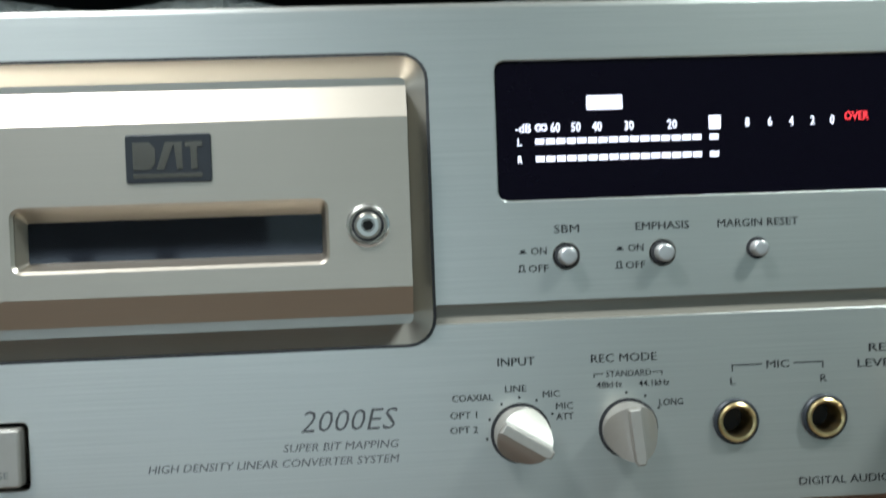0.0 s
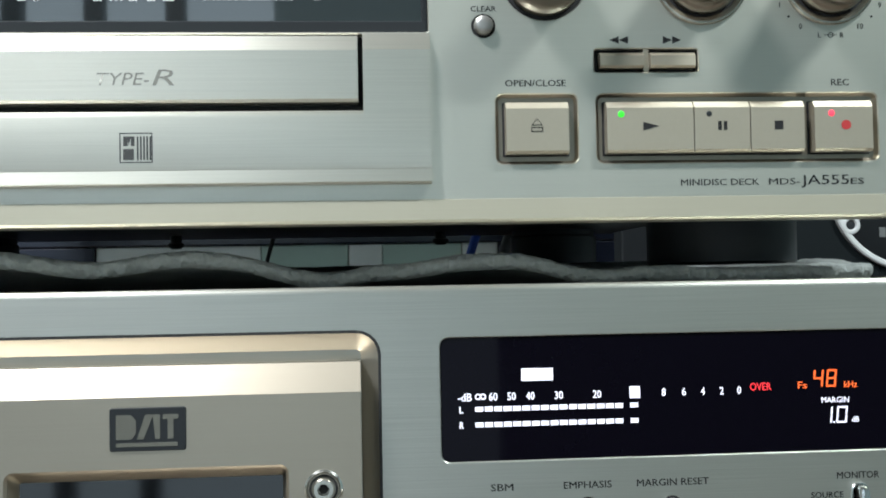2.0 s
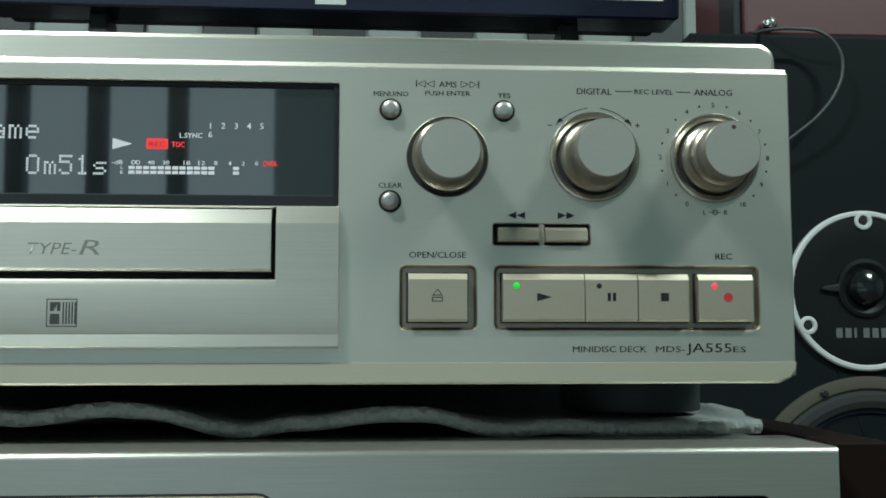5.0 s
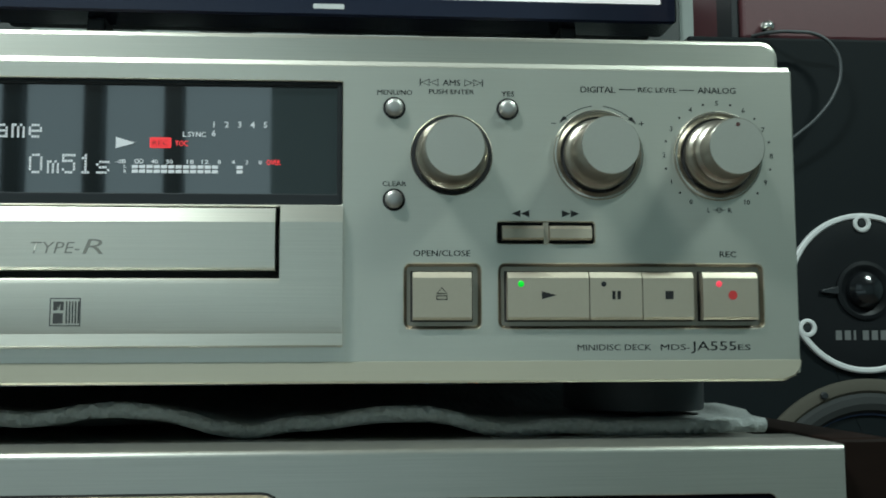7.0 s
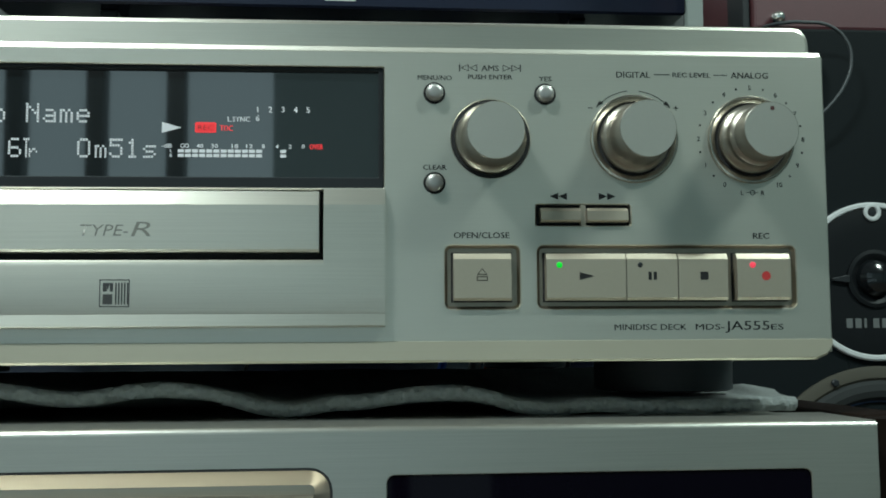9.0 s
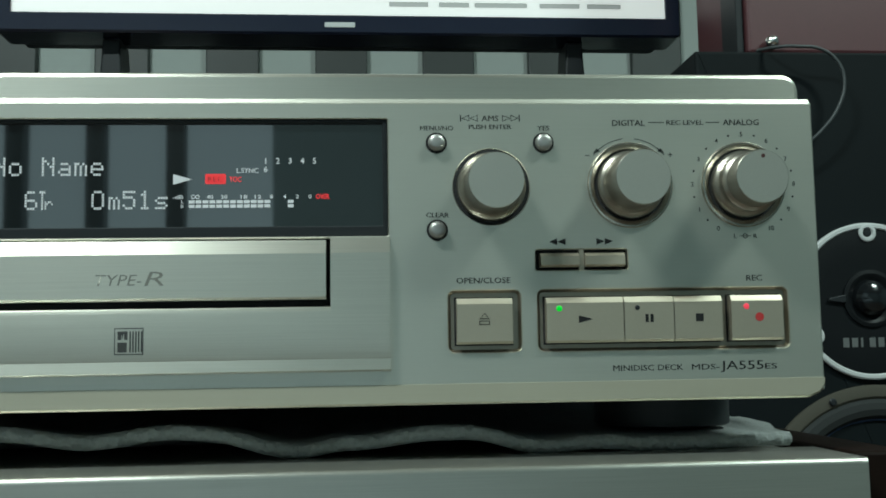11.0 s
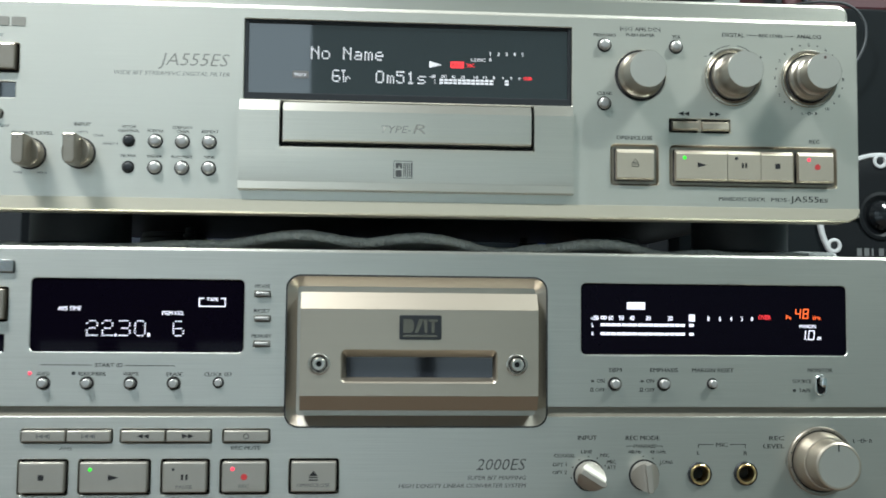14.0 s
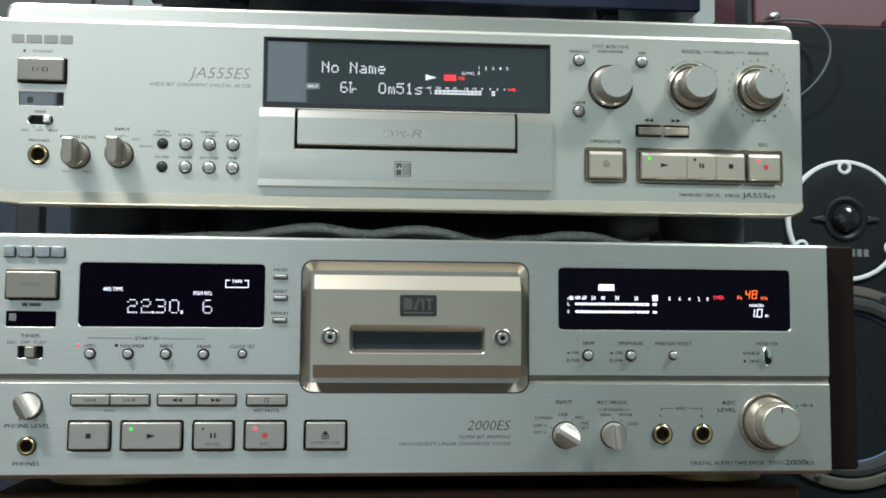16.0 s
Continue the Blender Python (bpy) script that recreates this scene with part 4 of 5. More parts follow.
letters(tape, "48kHz", 95.2, -88.7, 1.5, 6.0)
letters(tape, "44.1kHz", 105.7, -88.7, 1.5, 7.2)
letters(tape, "LONG", 109.6, -93.3, 1.6, 5.6)
printed(tape, [bar(91.6, 94, -86.3, -86.05), bar(91.6, 91.85, -87, -86.05), bar(105.4, 107.8, -86.3, -86.05), bar(107.55, 107.8, -87, -86.05)], INK, 0.07, "bracket_line")
roof_knob(tape, 99.4, -99.0, 6.3, 9.6, -84, "record_mode_knob")
for a in (94, 62, 32):
    printed(tape, [circle(99.7 + 8.2 * math.cos(radians(a)), -99.0 + 8.3 * math.sin(radians(a)), 0.33, 8)], INK, 0.07, "scale_dot")
letters(tape, "MIC", 135.2, -85.6, 1.9, 5.4)
letters(tape, "L", 124.4, -89.2, 1.8, 1.3)
letters(tape, "R", 146.1, -89.4, 1.8, 1.6)
printed(tape, [bar(124.2, 131.4, -85.7, -85.4), bar(124.2, 124.5, -87, -85.4), bar(139, 146.2, -85.7, -85.4), bar(145.9, 146.2, -87, -85.4)], INK, 0.07, "bracket_line")
jack(tape, 124.8, -98.6, 5.4, "microphone_jack")
jack(tape, 146.0, -98.5, 5.4, "microphone_jack")
letters(tape, "REC", 164.2, -82.7, 2.0, 7.0, "RIGHT")
letters(tape, "LEVEL", 164.2, -86.3, 2.0, 9.8, "RIGHT")
letters(tape, "L", 197.2, -84.0, 1.8, 1.2)
letters(tape, "R", 205.0, -84.0, 1.8, 1.5)
printed(tape, [bar(198.8, 203.4, -84.1, -83.85), arc_strip(201.1, -84.0, 0.7, 0.3, 0, 358, 16)], INK, 0.07, "balance_sign")
skirt = part("record_level_knob", lathe(B(), 181.0, -93.0, [(15.4, -1), (15.4, 1.0), (15.0, 1.5), (14.0, 1.5), (13.8, 0.8)], 64), GRIP, tape, "large turned double knob on a flat ring")
part("ring_gap", lathe(B(), 181.0, -93.0, [(13.9, 0.9), (12.8, 0.9)], 64), GAP, skirt)
part("outer_knob", lathe(B(), 181.0, -93.0, [(13.3, 0.5), (13.2, 2.2), (12.0, 8.4), (11.6, 9.1), (10.9, 9.2), (10.9, 8.4)], 64), SATIN, skirt)
part("inner_knob", lathe(B(), 181.0, -93.0, [(10.8, 8.6), (10.6, 16.8), (10.3, 17.8), (9.7, 18.2), (9.0, 18.2)], 64), SATIN, skirt)
part("knob_face", lathe(B(), 181.0, -93.0, [(9.0, 18.2), (0, 18.2)], 48), KNOBFACE, skirt)
part("pointer_line", box(B(), 180.7, 181.3, -86.6, -83.4, 18.0, 18.28), INK, skirt)
for k in range(13):
    a = radians(-60 + 25 * k)
    printed(skirt, [circle(181.0 + 14.5 * math.cos(a), -93.0 + 14.5 * math.sin(a), 0.3, 8)], INK, 1.58, "scale_dot")
letters(tape, "DIGITAL AUDIO TAPE DECK", 139.6, -113.4, 1.9, 39.2, "LEFT")
letters(tape, "DTC-", 181.6, -113.4, 1.9, 8.2, "LEFT")
letters(tape, "2000", 190.0, -113.2, 2.8, 11.2, "LEFT", bold=0.0)
letters(tape, "ES", 201.6, -113.6, 1.7, 4.0, "LEFT")
for x, o in ((-172, -95), (180, -95), (-172, -330), (180, -330)):
    f = part("foot", lathe(B(), 0, 0, [(0, 0), (30, 0), (33, 3), (33, 13), (28, 15.5), (0, 15.5)], 40), GILT, tape, "broad dull gilt foot")
    f.matrix_local = Matrix.Translation(mm(x, o, -134.5)) @ Matrix.Rotation(radians(-90), 4, "X")

# ---- minidisc deck (upper) ----
disc = thing("minidisc_deck", pose(0.00000, 0.01972, 1.00000, 0.630, -0.000, -0.752), "champagne minidisc recorder standing on grey foam", "minidisc deck")
CX0, CX1 = -220.3, 210.5
part("case", box(B(), CX0 + 4, CX1 - 4, 31, 117, -360, -8), BLACK, disc)
part("lid", slab(B(), rrect(CX0 + 3, CX1 - 3, 60, 119, 3), -362, -24, 1), CHAMPAGNE, disc)
part("cap", slab(B(), rrect(CX0 + 2.6, CX1 - 2.6, 108, 124.4, 5.5, 5), -26, -3.0, 1.6), CHAMPBRUSH, disc, "raised top moulding with rounded ends")
part("ledge", extrude_x(B(), [(-0.5, 113.7), (-1.1, 115.2), (-6, 115.2), (-6, 113.7)], CX0 + 0.6, CX1 - 0.6), CHAMPAGNE, disc)
out_line = [(CX1, 20), (CX1, 113.8), (CX0, 113.8), (CX0, 20)]
SMALL_X = (-134.6, -122.6, -110.4, -98.2)
holes = [rrect(-83.2, 70.7, 70.8, 108.6, 0.6), rrect(-66.2, 52.6, 47.6, 70.2, 1.0)]
holes += [rrect(89.3, 112.4, 33.7, 53.2, 2.0), rrect(117.8, 199.5, 33.7, 53.2, 2.0), rrect(117.5, 147.3, 59.4, 66.0, 0.8)]
holes += [rrect(-209.4, -184.6, 80.4, 94.0, 0.8), rrect(-208.6, -185.9, 68.8, 76.1, 0.5), rrect(-203.6, -190.8, 58.9, 63.7, 2.3)]
holes += [circle(x, 100.6, 3.2) for x in (86.3, 120.9)] + [circle(86.2, 72.5, 3.2), circle(-197.5, 43.0, 4.0)]
holes += [circle(x, z, 3.25 if i else 2.7) for i, x in enumerate(SMALL_X) for z in (50.1, 37.9)]
holes += [circle(103.7, 86.4, 12.25, 48), circle(148.8, 86.7, 11.7, 48), circle(186.3, 86.7, 11.7, 48)]
part("front_panel", panel(B(), out_line, holes, -8, 0, 0.5, 0.3), CHAMPAGNE, disc, "satin champagne front plate")
part("backing", box(B(), CX0 + 5, CX1 - 5, 22, 112, -8, -6), GAP, disc)
# projecting lower lip with rounded ends
bm = B()
lip0 = [(CX0, 24.0), (CX0, 22), (CX0 + 1.8, 19.2), (CX0 + 5.5, 17.6), (CX1 - 5.5, 17.6), (CX1 - 1.8, 19.2), (CX1, 22), (CX1, 24.0)]
lip1 = [(CX0, 23.95), (CX0 + 0.5, 21.9), (CX0 + 2.2, 19.6), (CX0 + 5.9, 18.3), (CX1 - 5.9, 18.3), (CX1 - 2.2, 19.6), (CX1 - 0.5, 21.9), (CX1, 23.95)]
a, b1 = ring(bm, lip0, -14), ring(bm, lip0, 0.1)
c = [bm.verts.new(mm(x, 0.3 + (24.0 - z) * 0.075, z)) for x, z in lip1]
bridge(bm, a, b1)
bridge(bm, b1, c)
bm.faces.new(c)
part("lower_lip", bm, LIP, disc, "pale projecting lower edge")
part("underside", box(B(), CX0 + 6, CX1 - 6, 29.5, 31, -358, -13), BLACK, disc)
for x, o in ((-172, -62), (174, -62), (-172, -310), (160, -310)):
    f = part("foot", lathe(B(), 0, 0, [(0, 0), (24, 0), (25, 0.6), (25, 20), (24, 21), (24, 24.2), (0, 24.2)], 36), BLACK, disc, "black round rubber foot")
    f.matrix_local = Matrix.Translation(mm(x, o, 5.4)) @ Matrix.Rotation(radians(-90), 4, "X")

for x, o in ((-58, -310), (93, -300), (-150, -250)):
    f = part("underside_screw", lathe(B(), 0, 0, [(0, 0), (2.6, 0), (4.6, 1.6), (4.6, 3.2), (3.2, 3.6), (3.2, 7.5), (0, 7.5)], 20), BLACK, disc)
    f.matrix_local = Matrix.Translation(mm(x, o, 22.0)) @ Matrix.Rotation(radians(-90), 4, "X")

# display window
md = part("display_window", slab(B(), rrect(-81.4, 69.0, 74.2, 107.2, 0.4), -4, -2.2, 0), SMOKE, disc, "smoked glass display window")
part("window_border", panel(B(), rrect(-83.1, 70.6, 70.9, 108.5, 0.6), [rrect(-81.4, 69.0, 74.2, 107.2, 0.4)], -4, -0.8, 0.2, 0.3), BLACK, md)
Q = -2.0
lit_text(md, "No Name", -52.2, 91.1, 0.80, 0.86, 5.0, 0.8, DIMLIT, Q)
for words, x, px, pz in (("6", -43.2, 0.80, 0.86), ("T", -38.8, 0.62, 0.86), ("r", -37.2, 0.5, 0.70), ("0", -22.8, 0.80, 0.86), ("m", -17.6, 0.72, 0.80), ("51", -13.2, 0.80, 0.86), ("s", -3.2, 0.80, 0.80)):
    lit_text(md, words, x + 1.0, 80.4, px, pz, 4.9, 0.8, DIMLIT, Q)
printed(md, [rrect(-61, -53.4, 81.4, 85.0, 0.6, 2)], PALEINK, Q, "track_box")
letters(md, "TRACK", -57.2, 83.2, 1.5, 6.0, mat=DIMLIT, out=Q + 0.1)
printed(md, [tri_right(3.0, 8.9, 89.5, 3.4)], DIMLIT, Q, "lit_play_sign")
printed(md, [rrect(13.0, 19.4, 88.0, 91.2, 0.4, 2)], REDLIT, Q, "lit_record_box")
letters(md, "REC", 16.2, 89.6, 1.7, 4.8, mat=REDINK, out=Q + 0.1)
letters(md, "TOC", 22.4, 89.5, 1.7, 3.8, mat=REDLIT, out=Q, bold=0.01)
letters(md, "L.SYNC", 26.2, 92.3, 1.6, 6.8, mat=DIMLIT, out=Q)
for k in range(5):
    letters(md, str(k + 1), 31.9 + 3.85 * k, 95.4, 1.9, mat=DIMLIT, out=Q)
letters(md, "6", 31.9, 92.7, 1.9, mat=DIMLIT, out=Q)
for s, x, w in (("-dB", 3.6, 3.2), ("40", 13.6, 2.0), ("30", 18.0, 2.0), ("18", 24.2, 2.0), ("12", 28.6, 2.0), ("8", 32.8, 0.9), ("4", 37.0, 0.9), ("2", 41.0, 0.9), ("0", 45.0, 0.9)):
    letters(md, s, x + 0.9, 83.9, 1.3, w, mat=DIMLIT, out=Q, bold=0.006)
printed(md, [arc_strip(9.3, 83.9, 0.45, 0.25, 0, 358, 10), arc_strip(10.6, 83.9, 0.45, 0.25, 0, 358, 10)], DIMLIT, Q, "infinity_sign")
letters(md, "OVER", 49.9, 83.9, 1.6, 4.2, mat=REDLIT, out=Q, bold=0.012)
letters(md, "L", 5.9, 82.4, 1.1, 0.7, mat=DIMLIT, out=Q)
letters(md, "R", 5.9, 80.9, 1.1, 0.8, mat=DIMLIT, out=Q)
for z in (82.3, 80.9):
    for k in range(13):
        x = 7.9 + 2.15 * k + (5.2 if k == 12 else 0)
        printed(md, [bar(x, x + 1.8, z - 0.5, z + 0.5)], DIMLIT, Q, "level_segment")

# disc door
bm = B()
for x0, x1 in ((-84.6, -66.2), (52.4, 71.0)):
    extrude_x(bm, [(0, 70.3), (0.7, 70.3), (2.6, 65.4), (2.6, 46.9), (0, 46.9)], x0, x1)
extrude_x(bm, [(0, 48.6), (1.9, 48.6), (2.4, 48.1), (2.55, 47.4), (2.6, 46.9), (2.6, 32.7), (2.5, 32.4), (3.0, 28.9), (2.8, 28.5), (0, 28.3)], -84.6, 71.0)
surround = part("disc_door_surround", bm, CHAMPBRUSH, disc, "champagne moulding round the disc slot")
bm = extrude_x(B(), [(-4, 69.6), (0.7, 69.6), (2.45, 65.3), (2.45, 51.8), (1.8, 51.0), (-4, 51.0)], -64.6, 51.0)
part("disc_flap", bm, CHAMPBRUSH, disc, "long champagne disc slot flap")
part("slot_shadow", box(B(), -66.2, 52.6, 47.6, 70.2, -5, -3.5), GAP, disc)
letters(disc, "TYPE-", -19.4, 57.6, 3.6, 14.0, "LEFT", EMBOSS, 2.52, 0.22, -0.004, 0)
letters(disc, "R", -4.6, 58.0, 4.7, 5.9, "LEFT", EMBOSS, 2.52, 0.22, -0.004, 0)
mdlogo = [bar(-13.4, -4.6, 42.5, 42.8), bar(-13.4, -4.6, 34.6, 34.9), bar(-13.4, -13.1, 34.9, 42.5), bar(-4.9, -4.6, 34.9, 42.5)]
mdlogo += [bar(-12.4, -11.2, 39.2, 41.8), bar(-10.4, -9.4, 39.2, 41.8), [(-11.4, 41.8), (-10.9, 39.4), (-10.3, 41.8)], bar(-12.4, -9.6, 35.4, 38.4)]
mdlogo += [bar(-8.8 + 0.85 * k, -8.35 + 0.85 * k, 35.4, 41.8) for k in range(5)]
for loop in mdlogo:
    printed(disc, [loop], MIDINK, 2.68, "disc_mark")

# transport keys
for x0, x1, z0, z1 in ((89.3, 112.4, 33.7, 53.2), (117.8, 199.5, 33.7, 53.2)):
    bm = B()
    o0 = rrect(x0, x1, z0, z1, 2.0)
    bridge(bm, ring(bm, o0, -0.4), ring(bm, inset(o0, 0.8), -1.5))
    bm.faces.new(ring(bm, inset(o0, 0.8), -1.5))
    part("key_recess", bm, GRIP, disc)
for x0, x1, nm in ((91.8, 109.4, "open_button"), (120.2, 144.8, "play_button"), (145.1, 161.0, "pause_button"), (161.3, 176.8, "stop_button"), (179.8, 196.7, "record_button")):
    bm = extrude_x(B(), [(-4, 50.6), (1.4, 50.6), (2.3, 49.2), (2.6, 48.8), (2.6, 37.0), (2.0, 36.2), (-4, 36.2)], x0, x1)
    part(nm, bm, KEY, disc)
for x0, x1 in ((91.2, 110.0), (119.6, 177.4), (179.2, 197.3)):
    part("key_gap", box(B(), x0, x1, 35.75, 51.0, -1.45, -1.35), GAP, disc)
E2 = 2.68
printed(disc, [[(98.8, 44.0), (102.1, 44.0), (100.45, 46.0)]], INK, E2, "open_sign")
printed(disc, [[(99.25, 44.25), (101.65, 44.25), (100.45, 45.7)]], KEY, E2 + 0.06, "open_sign")
printed(disc, [bar(98.8, 102.1, 43.3, 43.55), bar(98.8, 102.1, 42.2, 42.45), bar(98.8, 99.05, 42.2, 43.55), bar(101.85, 102.1, 42.2, 43.55)], INK, E2, "open_sign")
printed(disc, [tri_right(130.4, 135.0, 43.6, 2.4)], INK, E2, "play_sign")
printed(disc, [bar(151.8, 152.8, 42.4, 44.9), bar(153.4, 154.4, 42.4, 44.9)], INK, E2, "pause_sign")
printed(disc, [bar(168.1, 170.6, 42.4, 44.9)], INK, E2, "stop_sign")
printed(disc, [circle(188.9, 43.6, 1.4, 20)], REDINK, E2, "record_sign")
lamp_dot(disc, 124.2, 47.0, 1.1, 2.5, GREENLED)
lamp_dot(disc, 149.3, 47.0, 0.95, 2.5, BLACK, "unlit_led")
lamp_dot(disc, 184.7, 47.0, 1.1, 2.5, REDLED)
letters(disc, "OPEN/CLOSE", 100.6, 56.4, 1.9, 17.2)
letters(disc, "REC", 188.6, 56.3, 1.9, 5.2)
printed(disc, [tri_left(121.9, 124.6, 68.5, 2.2), tri_left(124.6, 127.3, 68.5, 2.2)], INK, 0.07, "rewind_sign")
printed(disc, [tri_right(137.3, 140.0, 68.5, 2.2), tri_right(140.0, 142.7, 68.5, 2.2)], INK, 0.07, "forward_sign")
part("search_recess", box(B(), 117.5, 147.3, 59.4, 66.0, -4, -2.2), GAP, disc)
part("search_divider", box(B(), 131.6, 133.2, 59.4, 66.0, -3, -0.3), KEY, disc)
for x0, x1 in ((118.9, 131.4), (133.4, 146.2)):
    part("search_button", extrude_x(B(), [(-4, 64.8), (0.2, 64.8), (1.4, 63.8), (1.6, 61.0), (0.8, 60.4), (-4, 60.4)], x0, x1), KEY, disc)
for x, z, s, w in ((86.3, 100.6, "MENU/NO", 10.6), (120.9, 100.6, "YES", 4.0), (86.2, 72.5, "CLEAR", 7.2)):
    round_key(disc, x, z, 2.7, 2.6, GREYKEY)
    letters(disc, s, x + 0.1, z + 4.9, 1.6, w)
letters(disc, "AMS", 103.7, 108.7, 1.9, 5.4)
letters(disc, "PUSH ENTER", 103.7, 105.9, 1.5, 13.8)


def outline_tri(x0, x1, z, h, w=0.2):
    d = 1 if x1 > x0 else -1
    p, q, r = (x0, z - h / 2), (x1, z), (x0, z + h / 2)
    s, t, u = (x0 + d * w, z - h / 2 + 1.4 * w), (x1 - d * 2.2 * w, z), (x0 + d * w, z + h / 2 - 1.4 * w)
    return [[p, q, t, s], [q, r, u, t], [r, p, s, u]]


skip = [bar(94.0, 94.35, 107.6, 109.8), bar(113.05, 113.4, 107.6, 109.8)]
for x in (94.4, 97.1):
    skip += outline_tri(x + 2.6, x, 108.7, 2.2)
for x in (107.7, 110.4):
    skip += outline_tri(x, x + 2.6, 108.7, 2.2)
printed(disc, skip, INK, 0.07, "skip_sign")
letters(disc, "DIGITAL", 149.0, 107.2, 2.0, 10.8)
letters(disc, "REC LEVEL", 167.7, 107.3, 1.6, 12.2)
letters(disc, "ANALOG", 186.4, 107.4, 2.0, 12.0)
printed(disc, [bar(155.6, 160.8, 107.15, 107.4), bar(174.7, 179.2, 107.2, 107.45)], INK, 0.07, "printed_line")
printed(disc, [arc_strip(148.8, 86.7, 15.2, 0.22, 97, 140, 12), arc_strip(148.8, 86.7, 15.2, 0.22, 40, 83, 12), [(137.0, 97.0), (139.4, 97.8), (138.2, 98.8)], [(160.6, 97.0), (158.2, 97.8), (159.4, 98.8)], bar(134.4, 135.9, 96.3, 96.55), bar(161.7, 163.2, 96.5, 96.75), bar(162.33, 162.58, 95.9, 97.4)], INK, 0.07, "turn_sign")
for k in range(11):
    a = radians(238.5 - 29.7 * k)
    letters(disc, str(k), 186.3 + 16.9 * math.cos(a), 86.7 + 16.7 * math.sin(a), 1.6, bold=0.002)
    if k < 10:
        a = radians(238.5 - 29.7 * (k + 0.5))
        printed(disc, [circle(186.3 + 16.9 * math.cos(a), 86.7 + 16.7 * math.sin(a), 0.36, 10)], INK, 0.07, "scale_dot")
letters(disc, "L", 183.0, 69.9, 1.5, 0.9)
letters(disc, "R", 189.6, 69.9, 1.5, 1.1)
printed(disc, [bar(184.4, 188.2, 69.8, 70.0), arc_strip(186.3, 69.9, 0.6, 0.25, 0, 358, 16)], INK, 0.07, "balance_sign")
k1 = part("jog_knob", lathe(B(), 103.7, 86.4, [(11.1, -5), (11.1, 0.8), (10.8, 1.7), (10.2, 2.3), (9.5, 3.4), (9.1, 5), (8.8, 13.4), (8.75, 13.8), (8.55, 14.0)], 64), KNOB, disc, "turned push knob")
part("knob_gap", lathe(B(), 103.7, 86.4, [(12.3, -0.25), (10.9, -0.25)], 64), GAP, k1)
part("knob_face", lathe(B(), 103.7, 86.4, [(8.55, 14.0), (0, 14.0)], 48), KNOBFACE, k1)
for x, nm in ((148.8, "digital_level_knob"), (186.3, "analog_level_knob")):
    kn = part(nm, lathe(B(), x, 86.7, [(14.0, -0.2), (14.0, 0.7), (13.7, 1.2), (13.2, 1.3), (12.2, 0.8), (11.8, 0.5), (11.7, -4)], 64), COLLAR, disc, "turned level knob in a bright collar")
    body = [(10.9, -4), (10.9, 2.2), (10.4, 3.2), (9.6, 3.8), (9.0, 5.2)]
    body += [(8.7, 16.4), (8.65, 16.8), (8.45, 17.0)] if x < 150 else [(9.6, 5.6), (9.7, 8.2), (9.2, 8.8), (8.6, 9.2), (8.5, 16.4), (8.4, 16.8), (8.2, 17.0)]
    part("knob_body", lathe(B(), x, 86.7, body, 64), KNOB, kn)
    part("knob_gap", lathe(B(), x, 86.7, [(11.75, 0.2), (10.7, 0.2)], 64), GAP, kn)
    part("knob_face", lathe(B(), x, 86.7, [(8.45 if x < 150 else 8.2, 17.0), (0, 17.0)], 48), KNOBFACE, kn)
    if x > 150:
        part("pointer_dot", lathe(B(), x + 0.4, 86.7 + 6.4, [(0.66, 16.9), (0.66, 17.06), (0, 17.06)], 14), DOTINK, kn)
letters(disc, "MINIDISC DECK", 141.5, 28.0, 1.9, 22.6, "LEFT")
letters(disc, "MDS-", 167.0, 28.0, 1.9, 9.0, "LEFT")
letters(disc, "JA555", 176.4, 28.4, 2.9, 14.0, "LEFT", bold=-0.002)
letters(disc, "ES", 190.9, 27.9, 1.8, 4.0, "LEFT")

# left group
for k, w in enumerate((7.2, 8.8, 8.2, 7.4)):
    x = -213.2 + (0, 7.4, 16.4, 24.6)[k]
    part("maker_mark_block", slab(B(), rrect(x, x + w - 1.0, 101.9, 106.3, 0.7, 2), 0, 0.3, 0.1), EMBOSS, disc, "grey block of the maker's mark")
lamp_dot(disc, -206.5, 97.6, 0.7, 0.1, BLACK, "unlit_led")
letters(disc, "STANDBY", -197.2, 97.6, 1.5, 10.4, mat=PALEINK)
part("power_gap", box(B(), -209.4, -184.6, 80.4, 94.0, -5, -3), GAP, disc)
flat_key(disc, -208.8, -185.9, 81.6, 93.4, 2.6, GRIP, "power_button")
letters(disc, "I / O", -197.4, 87.4, 2.4, 8.0, mat=INK, out=2.66)
part("remote_sensor", slab(B(), rrect(-208.6, -185.9, 68.8, 76.1, 0.5), -3, -1.2, 0), SMOKE, disc, "dark remote sensor window")
part("sensor_eye", box(B(), -204.6, -201.6, 70.4, 73.6, -1.3, -1.1), GAP, disc)
letters(disc, "TIMER", -197.4, 65.6, 1.4, 6.4)
part("timer_slot", box(B(), -203.6, -190.8, 58.9, 63.7, -4, -2.5), GAP, disc)
part("timer_slider", slab(B(), rrect(-195.6, -191.6, 59.4, 63.3, 1.2), -3, 2.4, 0.7), CHROME, disc)
printed(disc, [bar(x, x + 0.25, 56.9, 58.6) for x in (-200.6, -197.4, -193.8)], INK, 0.07, "printed_line")
letters(disc, "REC", -204.6, 55.8, 1.3, 3.8, mat=PALEINK)
letters(disc, "OFF", -197.4, 55.8, 1.3, 3.6, mat=PALEINK)
letters(disc, "PLAY", -190.4, 55.9, 1.3, 4.6, mat=PALEINK)
letters(disc, "PHONES", -197.4, 50.6, 1.5, 10.4)
jack(disc, -197.5, 43.0, 5.4)
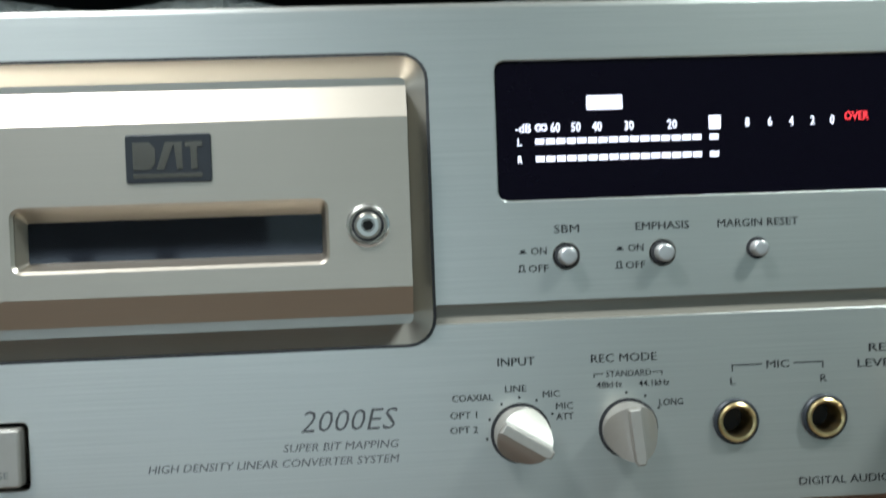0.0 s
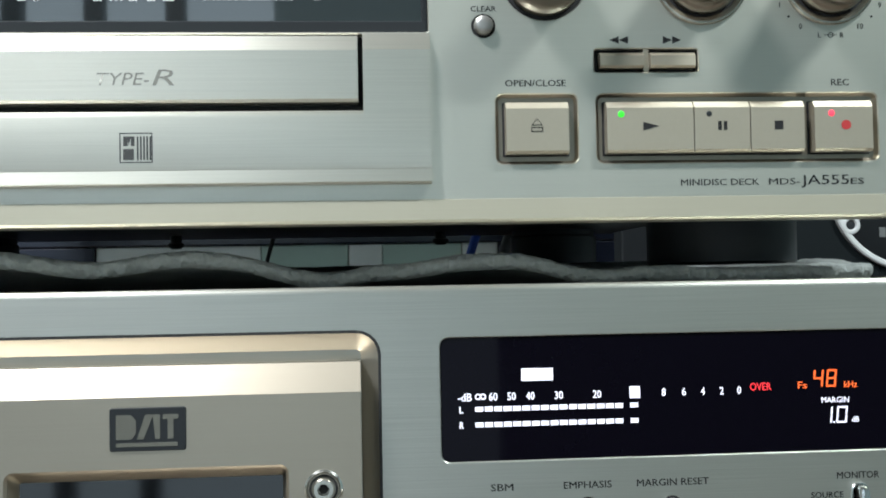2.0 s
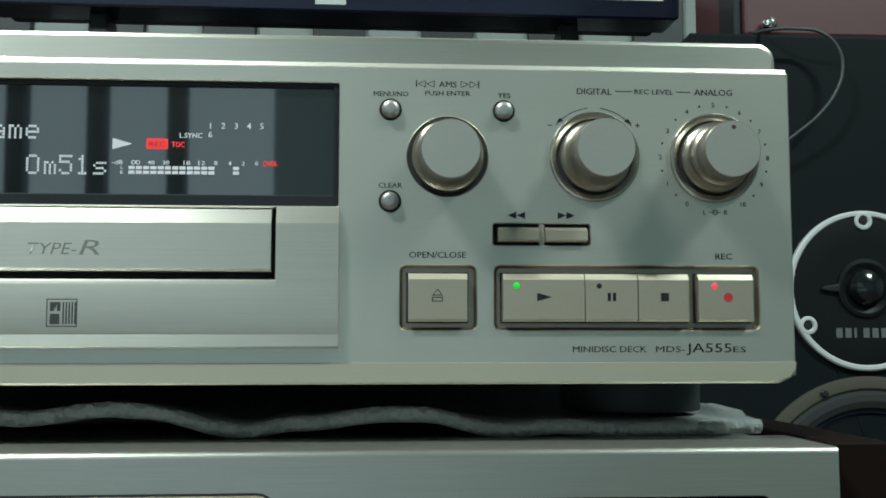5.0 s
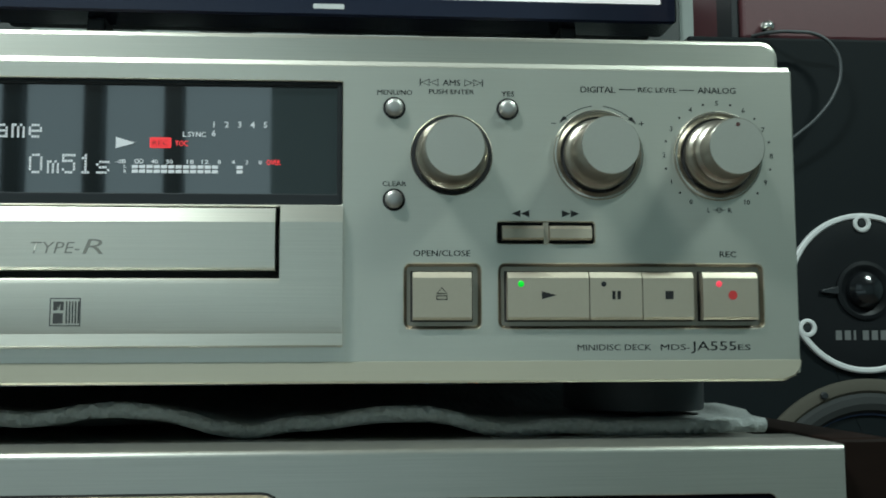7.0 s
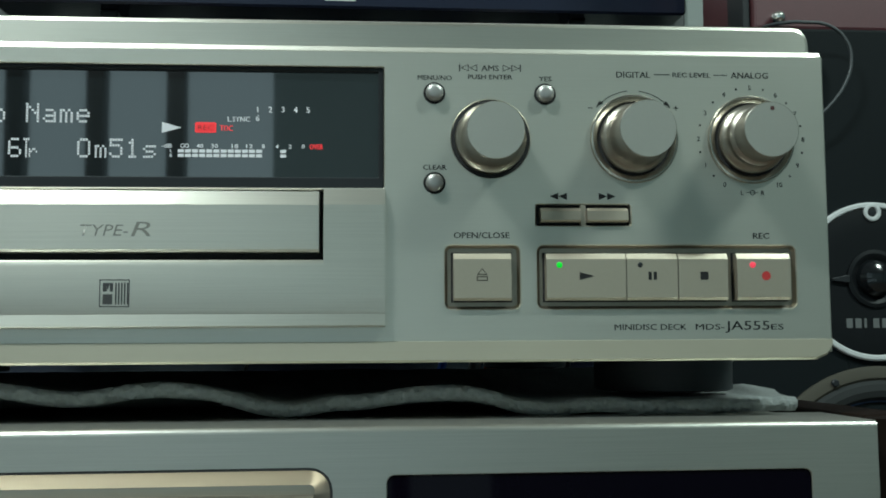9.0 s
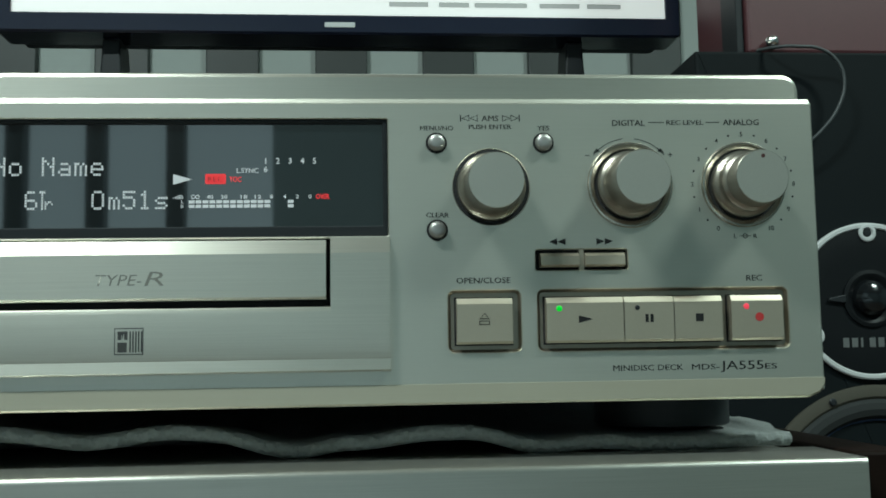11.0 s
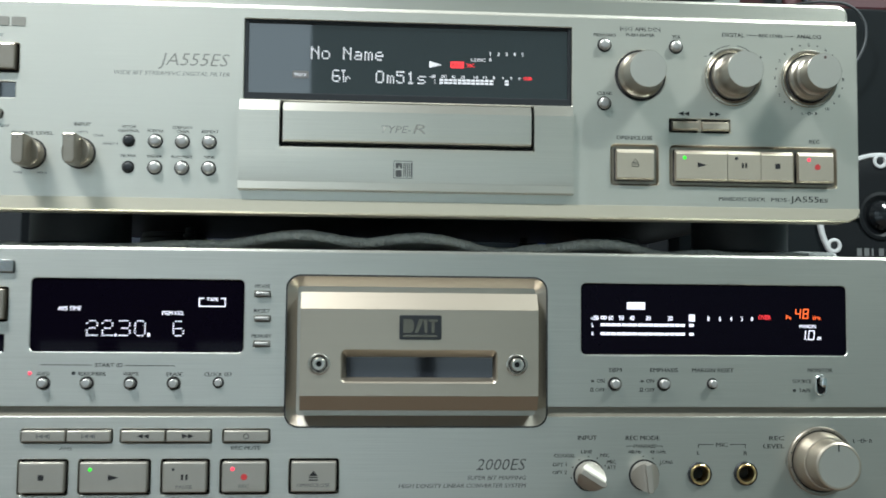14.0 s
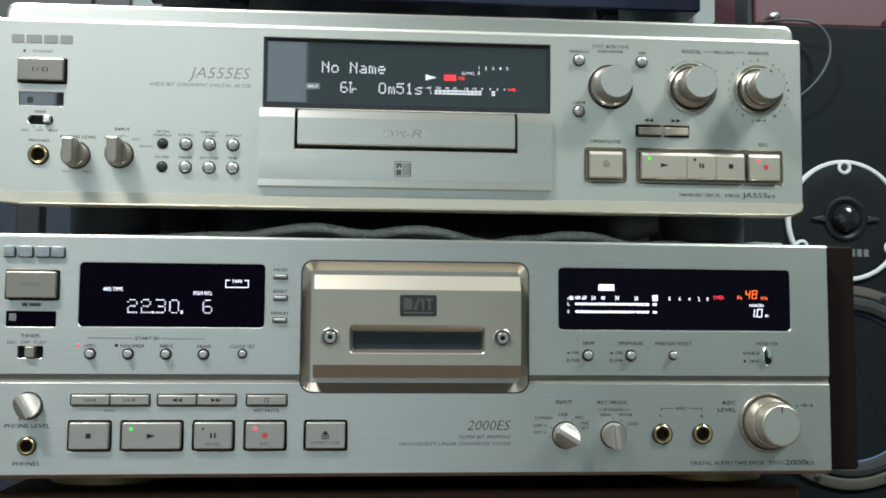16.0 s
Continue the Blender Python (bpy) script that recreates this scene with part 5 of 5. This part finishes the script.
grip_knob(disc, -178.4, 43.2, 6.6, 17.5, -90, "phone_level_knob", GRIP, 0.41, 0.4)
grip_knob(disc, -156.4, 43.9, 6.6, 17.5, -90, "source_knob", GRIP, 0.41, 0.4)
letters(disc, "PHONE LEVEL", -177.6, 52.8, 1.6, 18.6)
letters(disc, "MIN            MAX", -178.0, 34.6, 1.2, 14.6, mat=PALEINK)
letters(disc, "INPUT", -155.4, 57.3, 1.7, 7.6)
for s, x, z, w in (("OPT2", -162.6, 52.4, 4.6), ("OPT1", -155.4, 53.6, 4.4), ("COAX", -148.2, 52.2, 4.6), ("ANALOG", -142.9, 48.6, 7.0)):
    letters(disc, s, x, z, 1.2, w, mat=PALEINK)
for i, x in enumerate(SMALL_X):
    for z in (50.1, 37.9):
        round_key(disc, x, z, 2.15 if i == 0 else 2.75, 1.6 if i == 0 else 2.8, BLACK if i == 0 else GREYKEY)
for s, x, z, w in (("PITCH", -134.6, 56.6, 5.8), ("CONTROL", -134.6, 54.7, 9.8), ("SCROLL", -122.6, 55.0, 7.8), ("DISPLAY/", -110.4, 56.7, 8.8), ("CHAR", -110.2, 54.8, 5.4), ("REPEAT", -98.0, 55.0, 7.8), ("FILTER", -134.6, 43.1, 7.0), ("FADER", -122.6, 43.1, 6.6), ("PLAY MODE", -110.4, 43.1, 9.4), ("TIME", -98.3, 43.2, 4.8)):
    letters(disc, s, x, z, 1.35, w, mat=INK)
letters(disc, "JA555ES", -89.8, 88.6, 6.2, 32.4, "RIGHT", EMBOSS, slant=0.25, bold=-0.008, strike=0)
letters(disc, "WIDE BIT STREAM/VC DIGITAL FILTER", -89.6, 81.8, 2.0, 52.6, "RIGHT", EMBOSS, slant=0.2)

# ---- packing foam between the decks ----
FOAM_X = (-0.21, -0.145, -0.097, -0.059, -0.027, 0.0, 0.009, 0.041, 0.058, 0.088, 0.096, 0.122, 0.141, 0.158, 0.21)
FOAM_Z = (0.0004, 0.0008, 0.0030, 0.0085, 0.0052, 0.0076, 0.0071, 0.0009, 0.0032, 0.0058, 0.0057, 0.0008, 0.0018, 0.0006, 0.0012)
X0, X1, Y0, Y1 = -0.205, 0.2085, 0.0395, 0.35


def soft_step(a, b, v):
    u = min(1.0, max(0.0, (v - a) / (b - a)))
    return u * u * (3 - 2 * u)


def foam_height(x, y):
    """Height of the sheet's underside over the lid: soft waves at the front, one broad swell further back."""
    k = max(i for i in range(len(FOAM_X) - 1) if x >= FOAM_X[i] - 1e-9)
    u = (x - FOAM_X[k]) / (FOAM_X[k + 1] - FOAM_X[k])
    w = FOAM_Z[k] + (FOAM_Z[k + 1] - FOAM_Z[k]) * (0.5 - 0.5 * math.cos(math.pi * min(1.0, u)))
    w *= math.exp(-(max(0.0, y - Y0 - 0.004) / 0.045) ** 2)
    w += 0.0072 * math.exp(-((y - 0.21) / 0.05) ** 2)
    w += 0.0030 * soft_step(0.1985, 0.2050, x) * soft_step(Y0, 0.080, y)
    return 0.0004 + w + 0.0005 * noise.noise((x * 40, y * 40, 0))


def foam_crumb(x, y, z):
    """Small beads and tears on the cut edge."""
    return 0.0007 * noise.noise((x * 420, y * 420, z * 420)) + 0.0004 * noise.noise((x * 1100, y * 1100, z * 1100))


bm = B()
nx, ny, nt = 620, 40, 6
loops = []
for j in range(ny + 1):
    v = (j / ny) ** 1.7
    row_low, row_top = [], []
    for i in range(nx + 1):
        x = X0 + (X1 - X0) * i / nx
        y = Y0 + 0.0022 + (Y1 - Y0) * v
        y += (0.0016 * noise.noise((x * 22, 3.0, 0)) + 0.0006 * noise.noise((x * 260, 7.0, 0))) if j == 0 else 0
        ex = 0.0030 * noise.noise((y * 90, 9.0, 0)) + 0.0010 * noise.noise((y * 600, 4.0, 0)) if i in (0, nx) else 0
        z = 0.9985 + foam_height(x, y)
        thick = 0.0048 + 0.0004 * noise.noise((x * 90, y * 90, 5.0)) + 0.4 * foam_crumb(x, y, 0.3)
        row_low.append(bm.verts.new((x + ex, y, z)))
        row_top.append(bm.verts.new((x + ex, y, z + thick)))
    loops.append((row_low, row_top))
for k in (0, 1):
    for j in range(ny):
        for i in range(nx):
            bm.faces.new((loops[j][k][i], loops[j][k][i + 1], loops[j + 1][k][i + 1], loops[j + 1][k][i]))
# rounded, crumbly cut edge along the front
edge = [loops[0][0]]
for m in range(1, nt):
    f = m / nt
    row = []
    for i in range(nx + 1):
        lo, hi = loops[0][0][i].co, loops[0][1][i].co
        p = lo.lerp(hi, f)
        p.y -= 0.0022 * math.sin(math.pi * f) ** 0.6 + foam_crumb(p.x, p.y, p.z)
        p.z += foam_crumb(p.x + 3.0, p.y, p.z)
        row.append(bm.verts.new(p))
    edge.append(row)
edge.append(loops[0][1])
for a, b in zip(edge, edge[1:]):
    for i in range(nx):
        bm.faces.new((a[i], a[i + 1], b[i + 1], b[i]))
for i in (0, nx):
    bm.faces.new([row[i] for row in edge])
    for j in range(ny):
        bm.faces.new((loops[j][0][i], loops[j + 1][0][i], loops[j + 1][1][i], loops[j][1][i]))
for i in range(nx):
    bm.faces.new((loops[ny][0][i], loops[ny][0][i + 1], loops[ny][1][i + 1], loops[ny][1][i]))
tagged(part("foam_sheet", bm, FOAM, None), "wavy grey-white packing foam sheet between the decks", "foam sheet")
